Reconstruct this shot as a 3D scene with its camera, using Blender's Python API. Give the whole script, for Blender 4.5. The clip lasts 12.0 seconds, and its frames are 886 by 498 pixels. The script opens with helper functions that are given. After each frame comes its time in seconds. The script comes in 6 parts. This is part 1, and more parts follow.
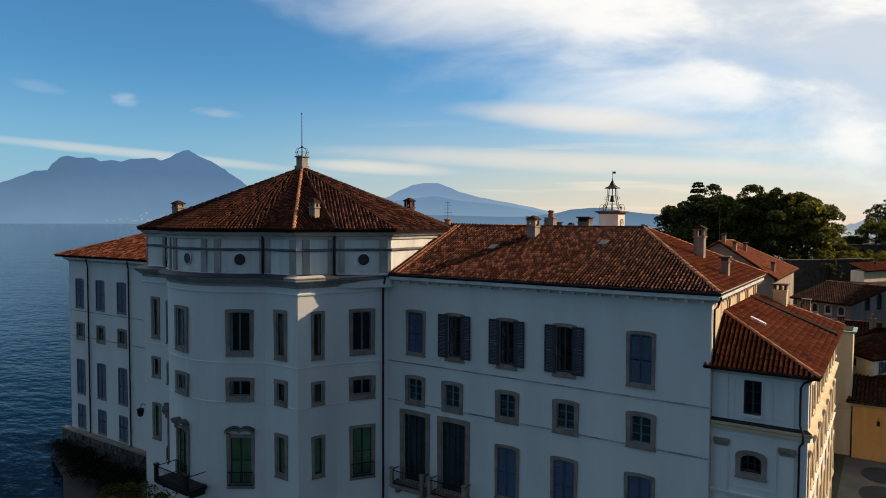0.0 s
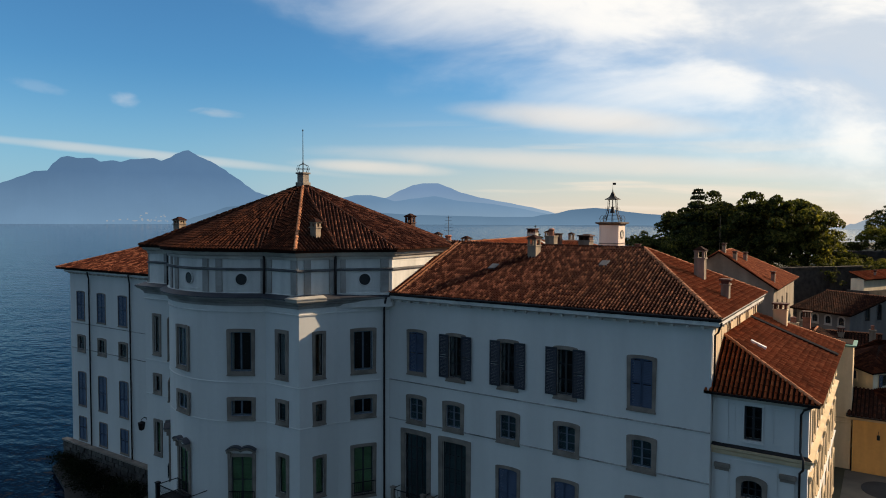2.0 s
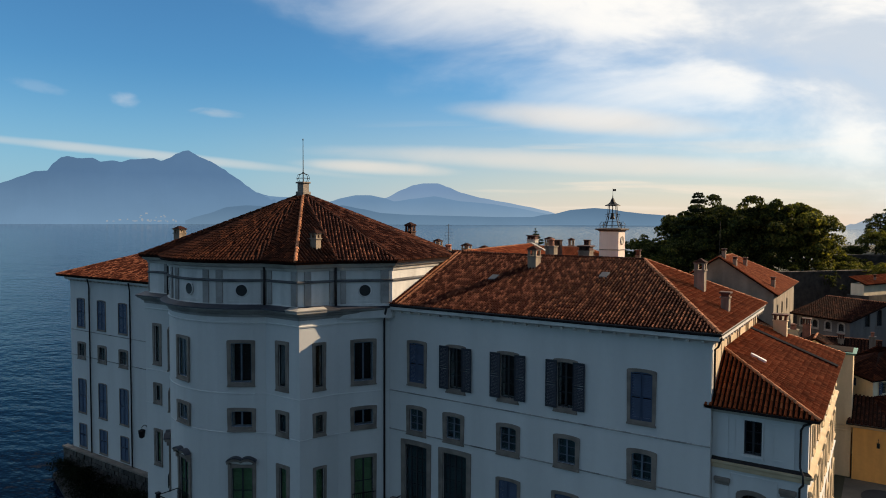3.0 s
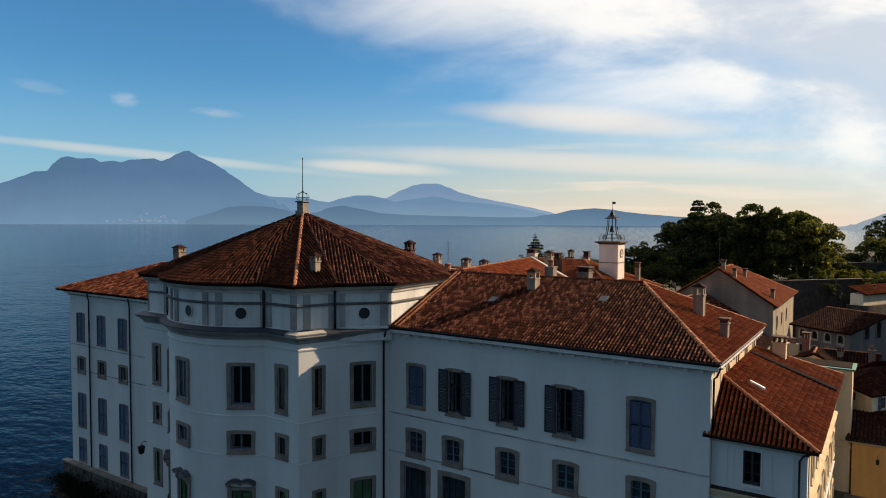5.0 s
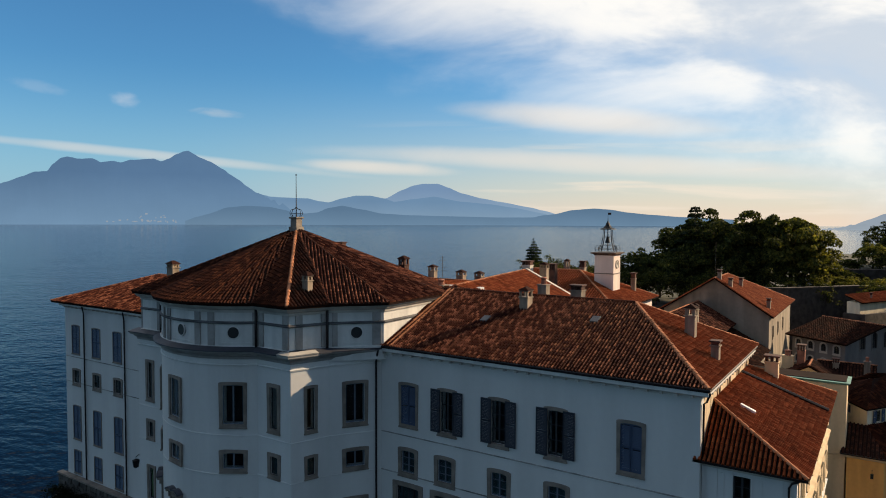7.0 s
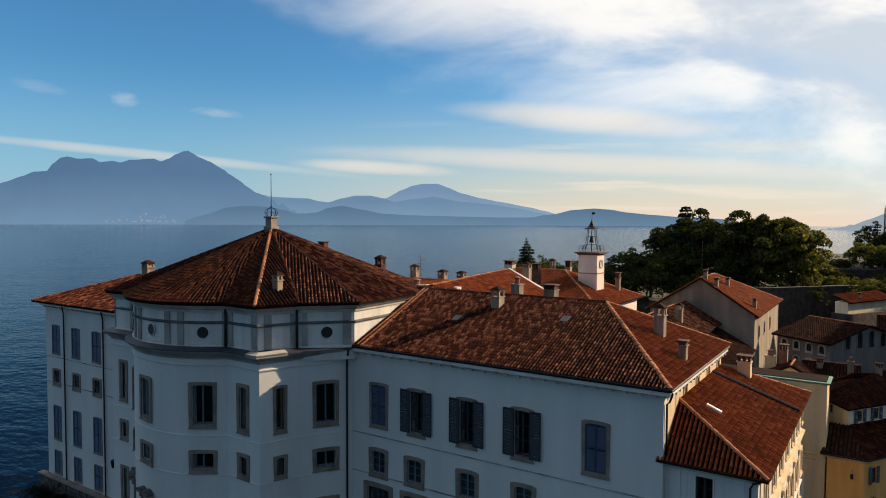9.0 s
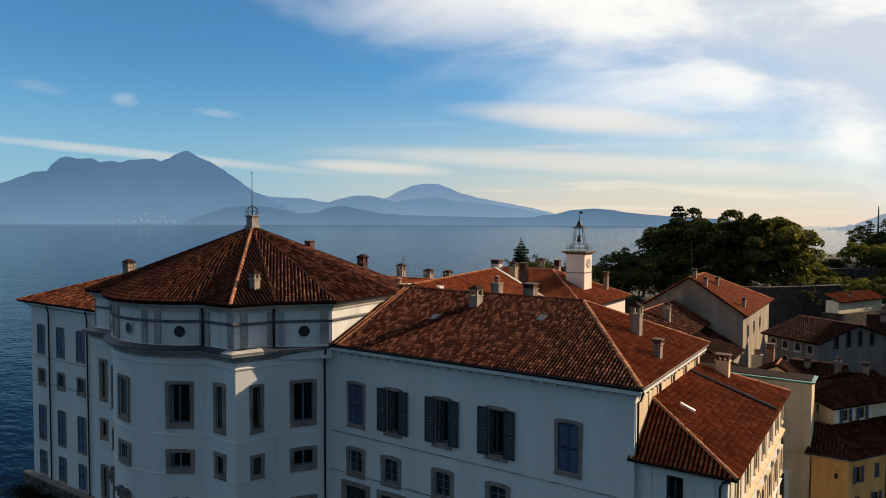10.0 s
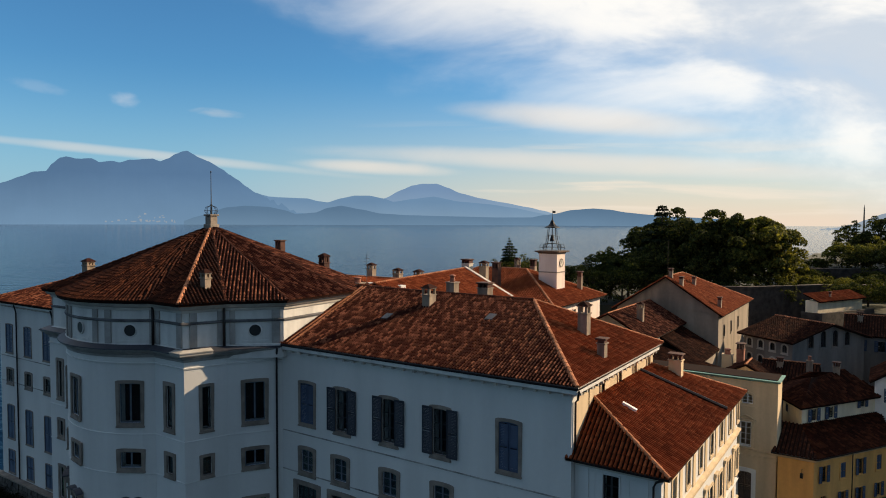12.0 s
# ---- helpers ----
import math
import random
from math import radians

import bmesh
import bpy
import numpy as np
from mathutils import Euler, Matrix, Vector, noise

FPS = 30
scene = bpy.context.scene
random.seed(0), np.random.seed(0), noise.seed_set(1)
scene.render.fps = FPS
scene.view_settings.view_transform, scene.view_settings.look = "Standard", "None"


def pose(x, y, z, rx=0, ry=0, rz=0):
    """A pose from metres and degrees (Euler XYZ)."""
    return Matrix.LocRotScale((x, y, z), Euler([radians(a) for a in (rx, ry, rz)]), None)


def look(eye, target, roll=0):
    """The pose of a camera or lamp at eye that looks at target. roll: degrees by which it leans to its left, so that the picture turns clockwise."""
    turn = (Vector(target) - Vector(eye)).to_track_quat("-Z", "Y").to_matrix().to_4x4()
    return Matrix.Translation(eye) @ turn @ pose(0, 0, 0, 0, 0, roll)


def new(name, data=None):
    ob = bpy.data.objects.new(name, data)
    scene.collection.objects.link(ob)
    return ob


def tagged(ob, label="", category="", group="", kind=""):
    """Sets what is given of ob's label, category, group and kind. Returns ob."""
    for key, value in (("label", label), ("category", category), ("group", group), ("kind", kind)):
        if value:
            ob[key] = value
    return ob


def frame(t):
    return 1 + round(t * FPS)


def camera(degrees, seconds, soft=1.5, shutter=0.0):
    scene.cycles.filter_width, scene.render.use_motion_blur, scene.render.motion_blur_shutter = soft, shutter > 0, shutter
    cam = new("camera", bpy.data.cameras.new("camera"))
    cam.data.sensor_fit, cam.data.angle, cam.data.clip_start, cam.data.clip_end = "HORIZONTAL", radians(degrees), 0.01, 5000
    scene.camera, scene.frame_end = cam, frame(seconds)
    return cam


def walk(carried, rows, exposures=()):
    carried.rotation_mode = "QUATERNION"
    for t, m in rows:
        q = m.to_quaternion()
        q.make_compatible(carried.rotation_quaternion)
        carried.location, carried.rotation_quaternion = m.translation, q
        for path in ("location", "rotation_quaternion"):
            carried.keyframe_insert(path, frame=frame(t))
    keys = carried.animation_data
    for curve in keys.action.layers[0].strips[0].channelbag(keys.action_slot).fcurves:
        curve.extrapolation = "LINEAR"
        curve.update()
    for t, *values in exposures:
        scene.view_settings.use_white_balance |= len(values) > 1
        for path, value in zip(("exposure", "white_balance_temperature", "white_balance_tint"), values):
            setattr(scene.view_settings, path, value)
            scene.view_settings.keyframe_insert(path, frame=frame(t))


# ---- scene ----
# The palace stands square to the axes: x along its shore front, y inland, z up; the land lies at 1.2 m, the lake at -1.6 m.
cam = camera(67.0, 12.0, soft=1.0)
HEADING, DIP, ROLL = radians(33.65), radians(2.46), 0.2
PATH = [
    (0.0, 7.212, -34.932, 22.81), (0.5, 7.206, -34.955, 23.105), (1.0, 7.197, -34.98, 23.425), (1.5, 7.188, -34.998, 23.75),
    (2.0, 7.178, -35.0, 24.095), (2.5, 7.172, -35.003, 24.445), (3.0, 7.165, -35.0, 24.82), (5.0, 7.180, -34.950, 26.30),
    (5.5, 7.205, -34.910, 26.635), (6.0, 7.266, -34.865, 26.965), (6.5, 7.388, -34.785, 27.29), (7.0, 7.567, -34.634, 27.56),
    (9.0, 9.056, -33.427, 27.522), (9.5, 9.600, -33.000, 27.475), (10.0, 10.220, -32.545, 27.44), (10.5, 10.840, -32.075, 27.41),
    (11.0, 11.480, -31.610, 27.39), (11.5, 12.110, -31.170, 27.38), (12.0, 12.776, -30.710, 27.378),
]
AHEAD = Vector((-math.sin(HEADING), math.cos(HEADING), -math.tan(DIP)))
walk(cam, [(t, look((x, y, z), Vector((x, y, z)) + AHEAD, ROLL)) for t, x, y, z in PATH])

# ---- light ----
SUN_AZ, SUN_EL = 51.5, 25.0          # from +x towards +y; above the horizon
sun_way = Vector((math.cos(radians(SUN_AZ)) * math.cos(radians(SUN_EL)), math.sin(radians(SUN_AZ)) * math.cos(radians(SUN_EL)), math.sin(radians(SUN_EL))))
sun = new("sun", bpy.data.lights.new("sun", "SUN"))
sun.data.energy, sun.data.angle, sun.data.color = 5.0, radians(0.6), (1.0, 0.76, 0.50)
sun.matrix_world = look(sun_way * 500, (0, 0, 0))
scene.view_settings.exposure = 0.45


def sky_world():
    world = bpy.data.worlds.new("sky")
    scene.world = world
    world.use_nodes = True
    nt = world.node_tree
    nt.nodes.clear()
    N, L = nt.nodes.new, nt.links.new
    out, bg = N("ShaderNodeOutputWorld"), N("ShaderNodeBackground")
    L(bg.outputs[0], out.inputs[0])
    bg.inputs[1].default_value = 1.0
    sky = N("ShaderNodeTexSky")
    sky.sky_type, sky.sun_disc = "NISHITA", False
    sky.sun_elevation, sky.sun_rotation = radians(SUN_EL), radians(90 - SUN_AZ)
    sky.air_density, sky.dust_density, sky.ozone_density = 1.0, 0.4, 3.0
    gain = N("ShaderNodeVectorMath"); gain.operation = "MULTIPLY"
    gain.inputs[1].default_value = (0.0395, 0.0750, 0.0925)
    L(sky.outputs[0], gain.inputs[0])
    geo = N("ShaderNodeTexCoord")
    turn = N("ShaderNodeVectorRotate"); turn.rotation_type = "Z_AXIS"
    turn.inputs["Angle"].default_value = -HEADING      # x to the right of the view, y ahead
    L(geo.outputs["Generated"], turn.inputs["Vector"])
    sep = N("ShaderNodeSeparateXYZ")
    L(turn.outputs[0], sep.inputs[0])

    def m(op, a, b=None, c=None):
        n = N("ShaderNodeMath"); n.operation = op
        for i, v in enumerate((a, b, c)):
            if v is None:
                continue
            if isinstance(v, (int, float)):
                n.inputs[i].default_value = v
            else:
                L(v, n.inputs[i])
        return n.outputs[0]

    def ramp(v, lo, hi):
        n = N("ShaderNodeMapRange"); n.interpolation_type = "SMOOTHSTEP"
        n.inputs[1].default_value, n.inputs[2].default_value = lo, hi
        L(v, n.inputs[0])
        return n.outputs[0]

    X, Y, Z = sep.outputs
    up = m("MAXIMUM", Z, 0.0)
    # places on the sky: across and above, as tangents of the view ahead
    ahead = m("MAXIMUM", Y, 0.12)
    P, Q = m("DIVIDE", X, ahead), m("DIVIDE", up, ahead)

    def cloud_noise(sx, sy, detail, seed):
        c = N("ShaderNodeCombineXYZ")
        L(m("MULTIPLY", P, sx), c.inputs[0]); L(m("MULTIPLY", Q, sy), c.inputs[1]); c.inputs[2].default_value = seed
        n = N("ShaderNodeTexNoise")
        n.inputs["Scale"].default_value, n.inputs["Detail"].default_value, n.inputs["Roughness"].default_value = 1.0, detail, 0.55
        n.inputs["Distortion"].default_value = 0.4
        L(c.outputs[0], n.inputs["Vector"])
        return n.outputs[0]

    broad, fine, thin = cloud_noise(3.0, 7.0, 6, 1.7), cloud_noise(9.0, 22.0, 7, 4.2), cloud_noise(2.2, 34.0, 6, 7.9)

    puff = cloud_noise(26.0, 60.0, 6, 2.9)

    def blob(p, q, rp, rq, lean, soft, amount):
        """A cloud round a place on the sky, frayed by the fine noise."""
        dp = m("SUBTRACT", P, p)
        dq = m("SUBTRACT", m("SUBTRACT", Q, q), m("MULTIPLY", dp, lean))
        d = m("ADD", m("POWER", m("ABSOLUTE", m("DIVIDE", dp, rp)), 2.0), m("POWER", m("ABSOLUTE", m("DIVIDE", dq, rq)), 2.0))
        d = m("ADD", d, m("MULTIPLY", m("SUBTRACT", fine if rp > 0.06 else puff, 0.5), 1.6 if rp > 0.06 else 4.2))
        return m("MULTIPLY", ramp(d, 1.6 + soft, -0.5), amount)

    # the sheet of high cloud towards the sun
    edge = m("SUBTRACT", Q, m("MULTIPLY_ADD", P, -0.40, 0.310))
    edge = m("ADD", edge, m("MULTIPLY", m("SUBTRACT", broad, 0.5), 0.30))
    sheet = m("MULTIPLY", ramp(m("ADD", edge, m("MULTIPLY", m("SUBTRACT", fine, 0.5), 0.05)), -0.13, 0.15), 0.97)
    haze = m("POWER", m("SUBTRACT", 1.0, m("MINIMUM", m("MULTIPLY", up, 4.6), 1.0)), 1.7)
    bands = m("MULTIPLY", m("MULTIPLY", ramp(thin, 0.50, 0.68), ramp(Q, 0.17, 0.06)), ramp(P, -0.25, 0.15))

    def mix(f, a, b):
        n = N("ShaderNodeMix"); n.data_type = "RGBA"
        L(f, n.inputs[0])
        for v, k in ((a, 6), (b, 7)):
            if isinstance(v, tuple):
                n.inputs[k].default_value = (*v, 1)
            else:
                L(v, n.inputs[k])
        return n.outputs[2]

    front = ramp(Y, -0.35, 0.45)
    # the clear sky deepens away from the sun's side
    deep = N("ShaderNodeVectorMath"); deep.operation = "SCALE"
    veil = mix(m("MULTIPLY_ADD", ramp(Y, -0.7, 0.5), -0.45, 0.45), gain.outputs[0], (0.25, 0.27, 0.29))      # thin high haze behind
    L(veil, deep.inputs[0]); L(m("MULTIPLY_ADD", ramp(Y, -0.7, 0.7), 0.22, 0.78), deep.inputs["Scale"])
    shade = mix(ramp(m("ADD", broad, m("MULTIPLY", m("SUBTRACT", fine, 0.5), 0.3)), 0.35, 0.61), (0.47, 0.515, 0.57), (0.765, 0.74, 0.70))
    colour = mix(m("MULTIPLY", haze, front), deep.outputs[0], mix(ramp(P, -0.5, 0.35), (0.25, 0.385, 0.495), (0.630, 0.512, 0.403)))
    colour = mix(m("MULTIPLY", bands, m("MULTIPLY", front, 0.7)), colour, (0.673, 0.586, 0.483))
    for p, q, rp, rq, lean, soft, amount in ((0.225, 0.150, 0.15, 0.016, -0.07, 1.0, 0.75), (-0.472, 0.177, 0.020, 0.008, -0.1, 0.8, 0.28), (-0.335, 0.158, 0.030, 0.005, -0.1, 0.8, 0.22), (-0.60, 0.196, 0.035, 0.007, -0.2, 0.8, 0.10),
                                             (-0.46, 0.098, 0.24, 0.0055, -0.10, 1.2, 0.42), (-0.10, 0.078, 0.09, 0.008, -0.05, 1.0, 0.7), (0.25, 0.085, 0.30, 0.012, -0.04, 1.2, 0.6)):
        colour = mix(m("MULTIPLY", blob(p, q, rp, rq, lean, soft, amount), front), colour, (0.681, 0.600, 0.512) if q < 0.16 else (0.659, 0.630, 0.615))
    colour = mix(m("MULTIPLY", sheet, front), colour, shade)
    L(colour, bg.inputs[0])


sky_world()

# ---- materials ----
def material(name, base, rough=0.8, vary=0.12, scale=1.0, grain=20.0, bump=0.15, metal=0.0, island=0.0, stain=None, obj_rand=0.0, tint=None):
    """A surface with stains at a large scale, grain at a small one and fine relief; island: brightness that changes from piece to piece."""
    mat = bpy.data.materials.new(name)
    mat.use_nodes = True
    nt = mat.node_tree
    N, L = nt.nodes.new, nt.links.new
    bsdf = nt.nodes["Principled BSDF"]
    bsdf.inputs["Roughness"].default_value, bsdf.inputs["Metallic"].default_value = rough, metal
    geo, tex = N("ShaderNodeNewGeometry"), N("ShaderNodeTexCoord")
    big, small = N("ShaderNodeTexNoise"), N("ShaderNodeTexNoise")
    big.inputs["Scale"].default_value, big.inputs["Detail"].default_value = scale, 6
    small.inputs["Scale"].default_value, small.inputs["Detail"].default_value = grain, 4
    for n in (big, small):
        L(geo.outputs["Position"], n.inputs["Vector"])
    if "stucco" in name or "plaster" in name:                    # rain draws the stains downwards
        run = N("ShaderNodeMapping"); run.inputs["Scale"].default_value = (2.2, 2.2, 0.35)
        L(geo.outputs["Position"], run.inputs["Vector"]); L(run.outputs[0], big.inputs["Vector"])
    dark = tuple(c * (1 - 2.2 * vary) for c in base) if stain is None else stain
    pale = tuple(min(1, c * (1 + vary)) for c in base)
    mix = N("ShaderNodeMix"); mix.data_type = "RGBA"
    rng = N("ShaderNodeMapRange"); rng.inputs[1].default_value, rng.inputs[2].default_value = 0.33, 0.62
    L(big.outputs[0], rng.inputs[0]); L(rng.outputs[0], mix.inputs[0])
    mix.inputs[6].default_value, mix.inputs[7].default_value = (*dark, 1), (*pale, 1)
    val = N("ShaderNodeMath"); val.operation = "MULTIPLY_ADD"
    L(small.outputs[0], val.inputs[0]); val.inputs[1].default_value, val.inputs[2].default_value = vary * 2, 1 - vary
    last = val.outputs[0]
    for amount, source in ((island, "island"), (obj_rand, "object")):
        if amount:
            src = geo.outputs["Random Per Island"] if source == "island" else N("ShaderNodeObjectInfo").outputs["Random"]
            a = N("ShaderNodeMath"); a.operation = "MULTIPLY_ADD"
            L(src, a.inputs[0]); a.inputs[1].default_value, a.inputs[2].default_value = 2 * amount, 1 - amount
            b = N("ShaderNodeMath"); b.operation = "MULTIPLY"
            L(last, b.inputs[0]); L(a.outputs[0], b.inputs[1])
            last = b.outputs[0]
    colour = mix.outputs[2]
    if tint and island:
        mt = N("ShaderNodeMix"); mt.data_type = "RGBA"
        mr = N("ShaderNodeMath"); mr.operation = "POWER"; mr.inputs[1].default_value = 2.5
        L(geo.outputs["Random Per Island"], mr.inputs[0])
        L(mr.outputs[0], mt.inputs[0]); L(colour, mt.inputs[6]); mt.inputs[7].default_value = (*tint, 1)
        colour = mt.outputs[2]
    mul = N("ShaderNodeVectorMath"); mul.operation = "SCALE"
    L(colour, mul.inputs[0]); L(last, mul.inputs["Scale"])
    L(mul.outputs[0], bsdf.inputs["Base Color"])
    if "tile" in name or name == "roof_bed":
        bsdf.inputs["Specular IOR Level"].default_value = 0.12
    if name.endswith("foliage"):
        bsdf.inputs["Specular IOR Level"].default_value = 0.08
        thin, both = N("ShaderNodeBsdfTranslucent"), N("ShaderNodeMixShader")          # light comes through the leaves
        gain = N("ShaderNodeVectorMath"); gain.operation = "MULTIPLY"; gain.inputs[1].default_value = (1.5, 1.5, 0.6)
        L(mul.outputs[0], gain.inputs[0]); L(gain.outputs[0], thin.inputs["Color"])
        both.inputs[0].default_value = 0.35
        L(bsdf.outputs[0], both.inputs[1]); L(thin.outputs[0], both.inputs[2])
        L(both.outputs[0], nt.nodes["Material Output"].inputs["Surface"])
    if bump:
        b = N("ShaderNodeBump"); b.inputs["Strength"].default_value, b.inputs["Distance"].default_value = bump, 0.05
        L(small.outputs[0], b.inputs["Height"]); L(b.outputs[0], bsdf.inputs["Normal"])
    return mat


STUCCO = material("white_stucco", (0.61, 0.605, 0.58), 0.9, 0.035, 0.22, 3.0, 0.08)
DRUM = material("drum_stucco", (0.60, 0.59, 0.56), 0.9, 0.08, 0.5, 4.0, 0.08)
CREAM = material("cream_stucco", (0.60, 0.465, 0.295), 0.9, 0.08, 0.4, 4.0, 0.08)
OCHRE = material("ochre_stucco", (0.70, 0.37, 0.11), 0.9, 0.08, 0.4, 4.0, 0.08)
PALE = material("pale_plaster", (0.80, 0.68, 0.48), 0.9, 0.08, 0.4, 4.0, 0.08)
PLASTER = material("old_plaster", (0.29, 0.24, 0.185), 0.95, 0.16, 0.25, 3.0, 0.15)
GREYWALL = material("grey_plaster", (0.19, 0.178, 0.165), 0.95, 0.14, 0.3, 3.0, 0.12)
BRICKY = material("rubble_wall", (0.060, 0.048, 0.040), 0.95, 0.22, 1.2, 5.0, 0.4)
DAMP = material("damp_line", (0.30, 0.29, 0.27), 0.9, 0.3, 0.8, 5.0, 0.1)
PINK = material("tower_plaster", (0.74, 0.62, 0.55), 0.9, 0.05, 0.5, 4.0, 0.06)
STONE = material("grey_stone", (0.215, 0.180, 0.148), 0.85, 0.14, 1.2, 14.0, 0.2)
CORNICE = material("cornice_stone", (0.46, 0.43, 0.38), 0.85, 0.12, 0.8, 8.0, 0.15)
DARKBAND = material("weathered_band", (0.11, 0.11, 0.115), 0.8, 0.2, 0.8, 8.0, 0.15)
LEDGE = material("ledge_stone", (0.30, 0.285, 0.265), 0.85, 0.14, 0.7, 6.0, 0.15)
LEAD = material("lead_ledge", (0.05, 0.052, 0.065), 0.55, 0.15, 0.6, 6.0, 0.1, metal=0.2)
RUBBLE = material("sea_wall_stone", (0.062, 0.055, 0.047), 0.9, 0.25, 0.9, 5.0, 0.5, obj_rand=0.3)
# random pale tiles also paint sunlit specks over a base darkened for shade
TILE = material("clay_pantile", (0.041, 0.0070, 0.0024), 0.85, 0.12, 0.9, 9.0, 0.2, island=0.22, tint=(0.185, 0.066, 0.035))
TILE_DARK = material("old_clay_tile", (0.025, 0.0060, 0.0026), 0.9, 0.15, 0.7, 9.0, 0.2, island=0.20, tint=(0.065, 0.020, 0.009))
# brighter tile; on east-facing slopes the sunlight is painted into its colour
TILE_BRIGHT = material("red_clay_tile", (0.200, 0.0410, 0.0110), 0.85, 0.12, 0.7, 9.0, 0.2, island=0.14, tint=(0.27, 0.072, 0.024))
BED = material("roof_bed", (0.014, 0.005, 0.003), 0.95, 0.15, 0.5, 9.0, 0.1)
RIDGE = material("ridge_tile", (0.36, 0.15, 0.075), 0.85, 0.15, 0.8, 9.0, 0.15, island=0.25)
BLUE = material("blue_shutter_paint", (0.036, 0.060, 0.112), 0.6, 0.10, 1.5, 12.0, 0.05)
SLATE = material("dark_shutter_paint", (0.013, 0.017, 0.028), 0.6, 0.10, 1.5, 12.0, 0.05)
FRAME = material("window_wood", (0.020, 0.022, 0.025), 0.6, 0.1, 2.0, 14.0, 0.05)
SASH = material("grey_blue_sash", (0.10, 0.13, 0.165), 0.6, 0.1, 2.0, 14.0, 0.05)
TEAL = material("dark_teal_blind", (0.045, 0.075, 0.075), 0.8, 0.12, 1.0, 12.0, 0.05)
GREEN = material("green_blind", (0.17, 0.28, 0.12), 0.8, 0.12, 1.0, 12.0, 0.05)
BROWN = material("brown_wood", (0.085, 0.05, 0.03), 0.7, 0.15, 1.5, 12.0, 0.1)
IRON = material("black_iron", (0.012, 0.012, 0.014), 0.55, 0.1, 2.0, 20.0, 0.05, metal=0.6)
COPPER = material("green_copper", (0.16, 0.30, 0.25), 0.6, 0.15, 1.0, 9.0, 0.1, metal=0.3)
GUTTER = material("dark_gutter", (0.028, 0.024, 0.024), 0.5, 0.12, 1.0, 12.0, 0.05, metal=0.5)
CHIMNEY = material("chimney_plaster", (0.25, 0.195, 0.145), 0.92, 0.16, 1.2, 8.0, 0.2, obj_rand=0.12)
# dark brown brick for chimney heads and two of the stacks
DARK_BRICK = material("sooty_brick", (0.075, 0.032, 0.022), 0.92, 0.2, 1.5, 12.0, 0.25)
BRICK = material("red_brick", (0.30, 0.12, 0.075), 0.9, 0.18, 1.5, 12.0, 0.25)
METAL = material("zinc", (0.10, 0.105, 0.11), 0.7, 0.1, 1.0, 10.0, 0.05, metal=0.3)
WHITE = material("white_paint", (0.78, 0.76, 0.72), 0.7, 0.06, 1.0, 10.0, 0.05)
EARTH = material("garden_earth", (0.045, 0.044, 0.022), 0.95, 0.25, 0.15, 2.0, 0.3)
PAVING = material("pale_paving", (0.11, 0.096, 0.075), 0.9, 0.15, 0.4, 4.0, 0.2)
PEBBLE = material("dark_pebble", (0.022, 0.022, 0.024), 0.9, 0.15, 0.6, 9.0, 0.25)
BARK = material("bark", (0.06, 0.045, 0.032), 0.95, 0.2, 1.5, 12.0, 0.4)
SHADE_ROCK = material("wet_rock", (0.010, 0.010, 0.010), 0.8, 0.25, 0.8, 5.0, 0.4)
LEAF = material("dark_foliage", (0.026, 0.036, 0.012), 0.75, 0.2, 0.10, 1.5, 0.0, island=0.45, tint=(0.075, 0.075, 0.02))
# olive leaves hold some sunlit yellow in their own colour
LEAF_OLIVE = material("olive_foliage", (0.075, 0.084, 0.022), 0.75, 0.2, 0.12, 1.5, 0.0, island=0.45, tint=(0.18, 0.16, 0.04))
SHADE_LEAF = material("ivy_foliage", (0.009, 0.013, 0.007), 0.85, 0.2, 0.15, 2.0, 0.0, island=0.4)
NEEDLE = material("needle_foliage", (0.022, 0.034, 0.018), 0.8, 0.2, 0.15, 2.0, 0.0, island=0.4)


def glass_material():
    mat = bpy.data.materials.new("window_glass")
    mat.use_nodes = True
    b = mat.node_tree.nodes["Principled BSDF"]
    b.inputs["Base Color"].default_value = (0.75, 0.82, 0.85, 1)
    b.inputs["Roughness"].default_value, b.inputs["Transmission Weight"].default_value, b.inputs["IOR"].default_value = 0.03, 1.0, 1.25
    return mat


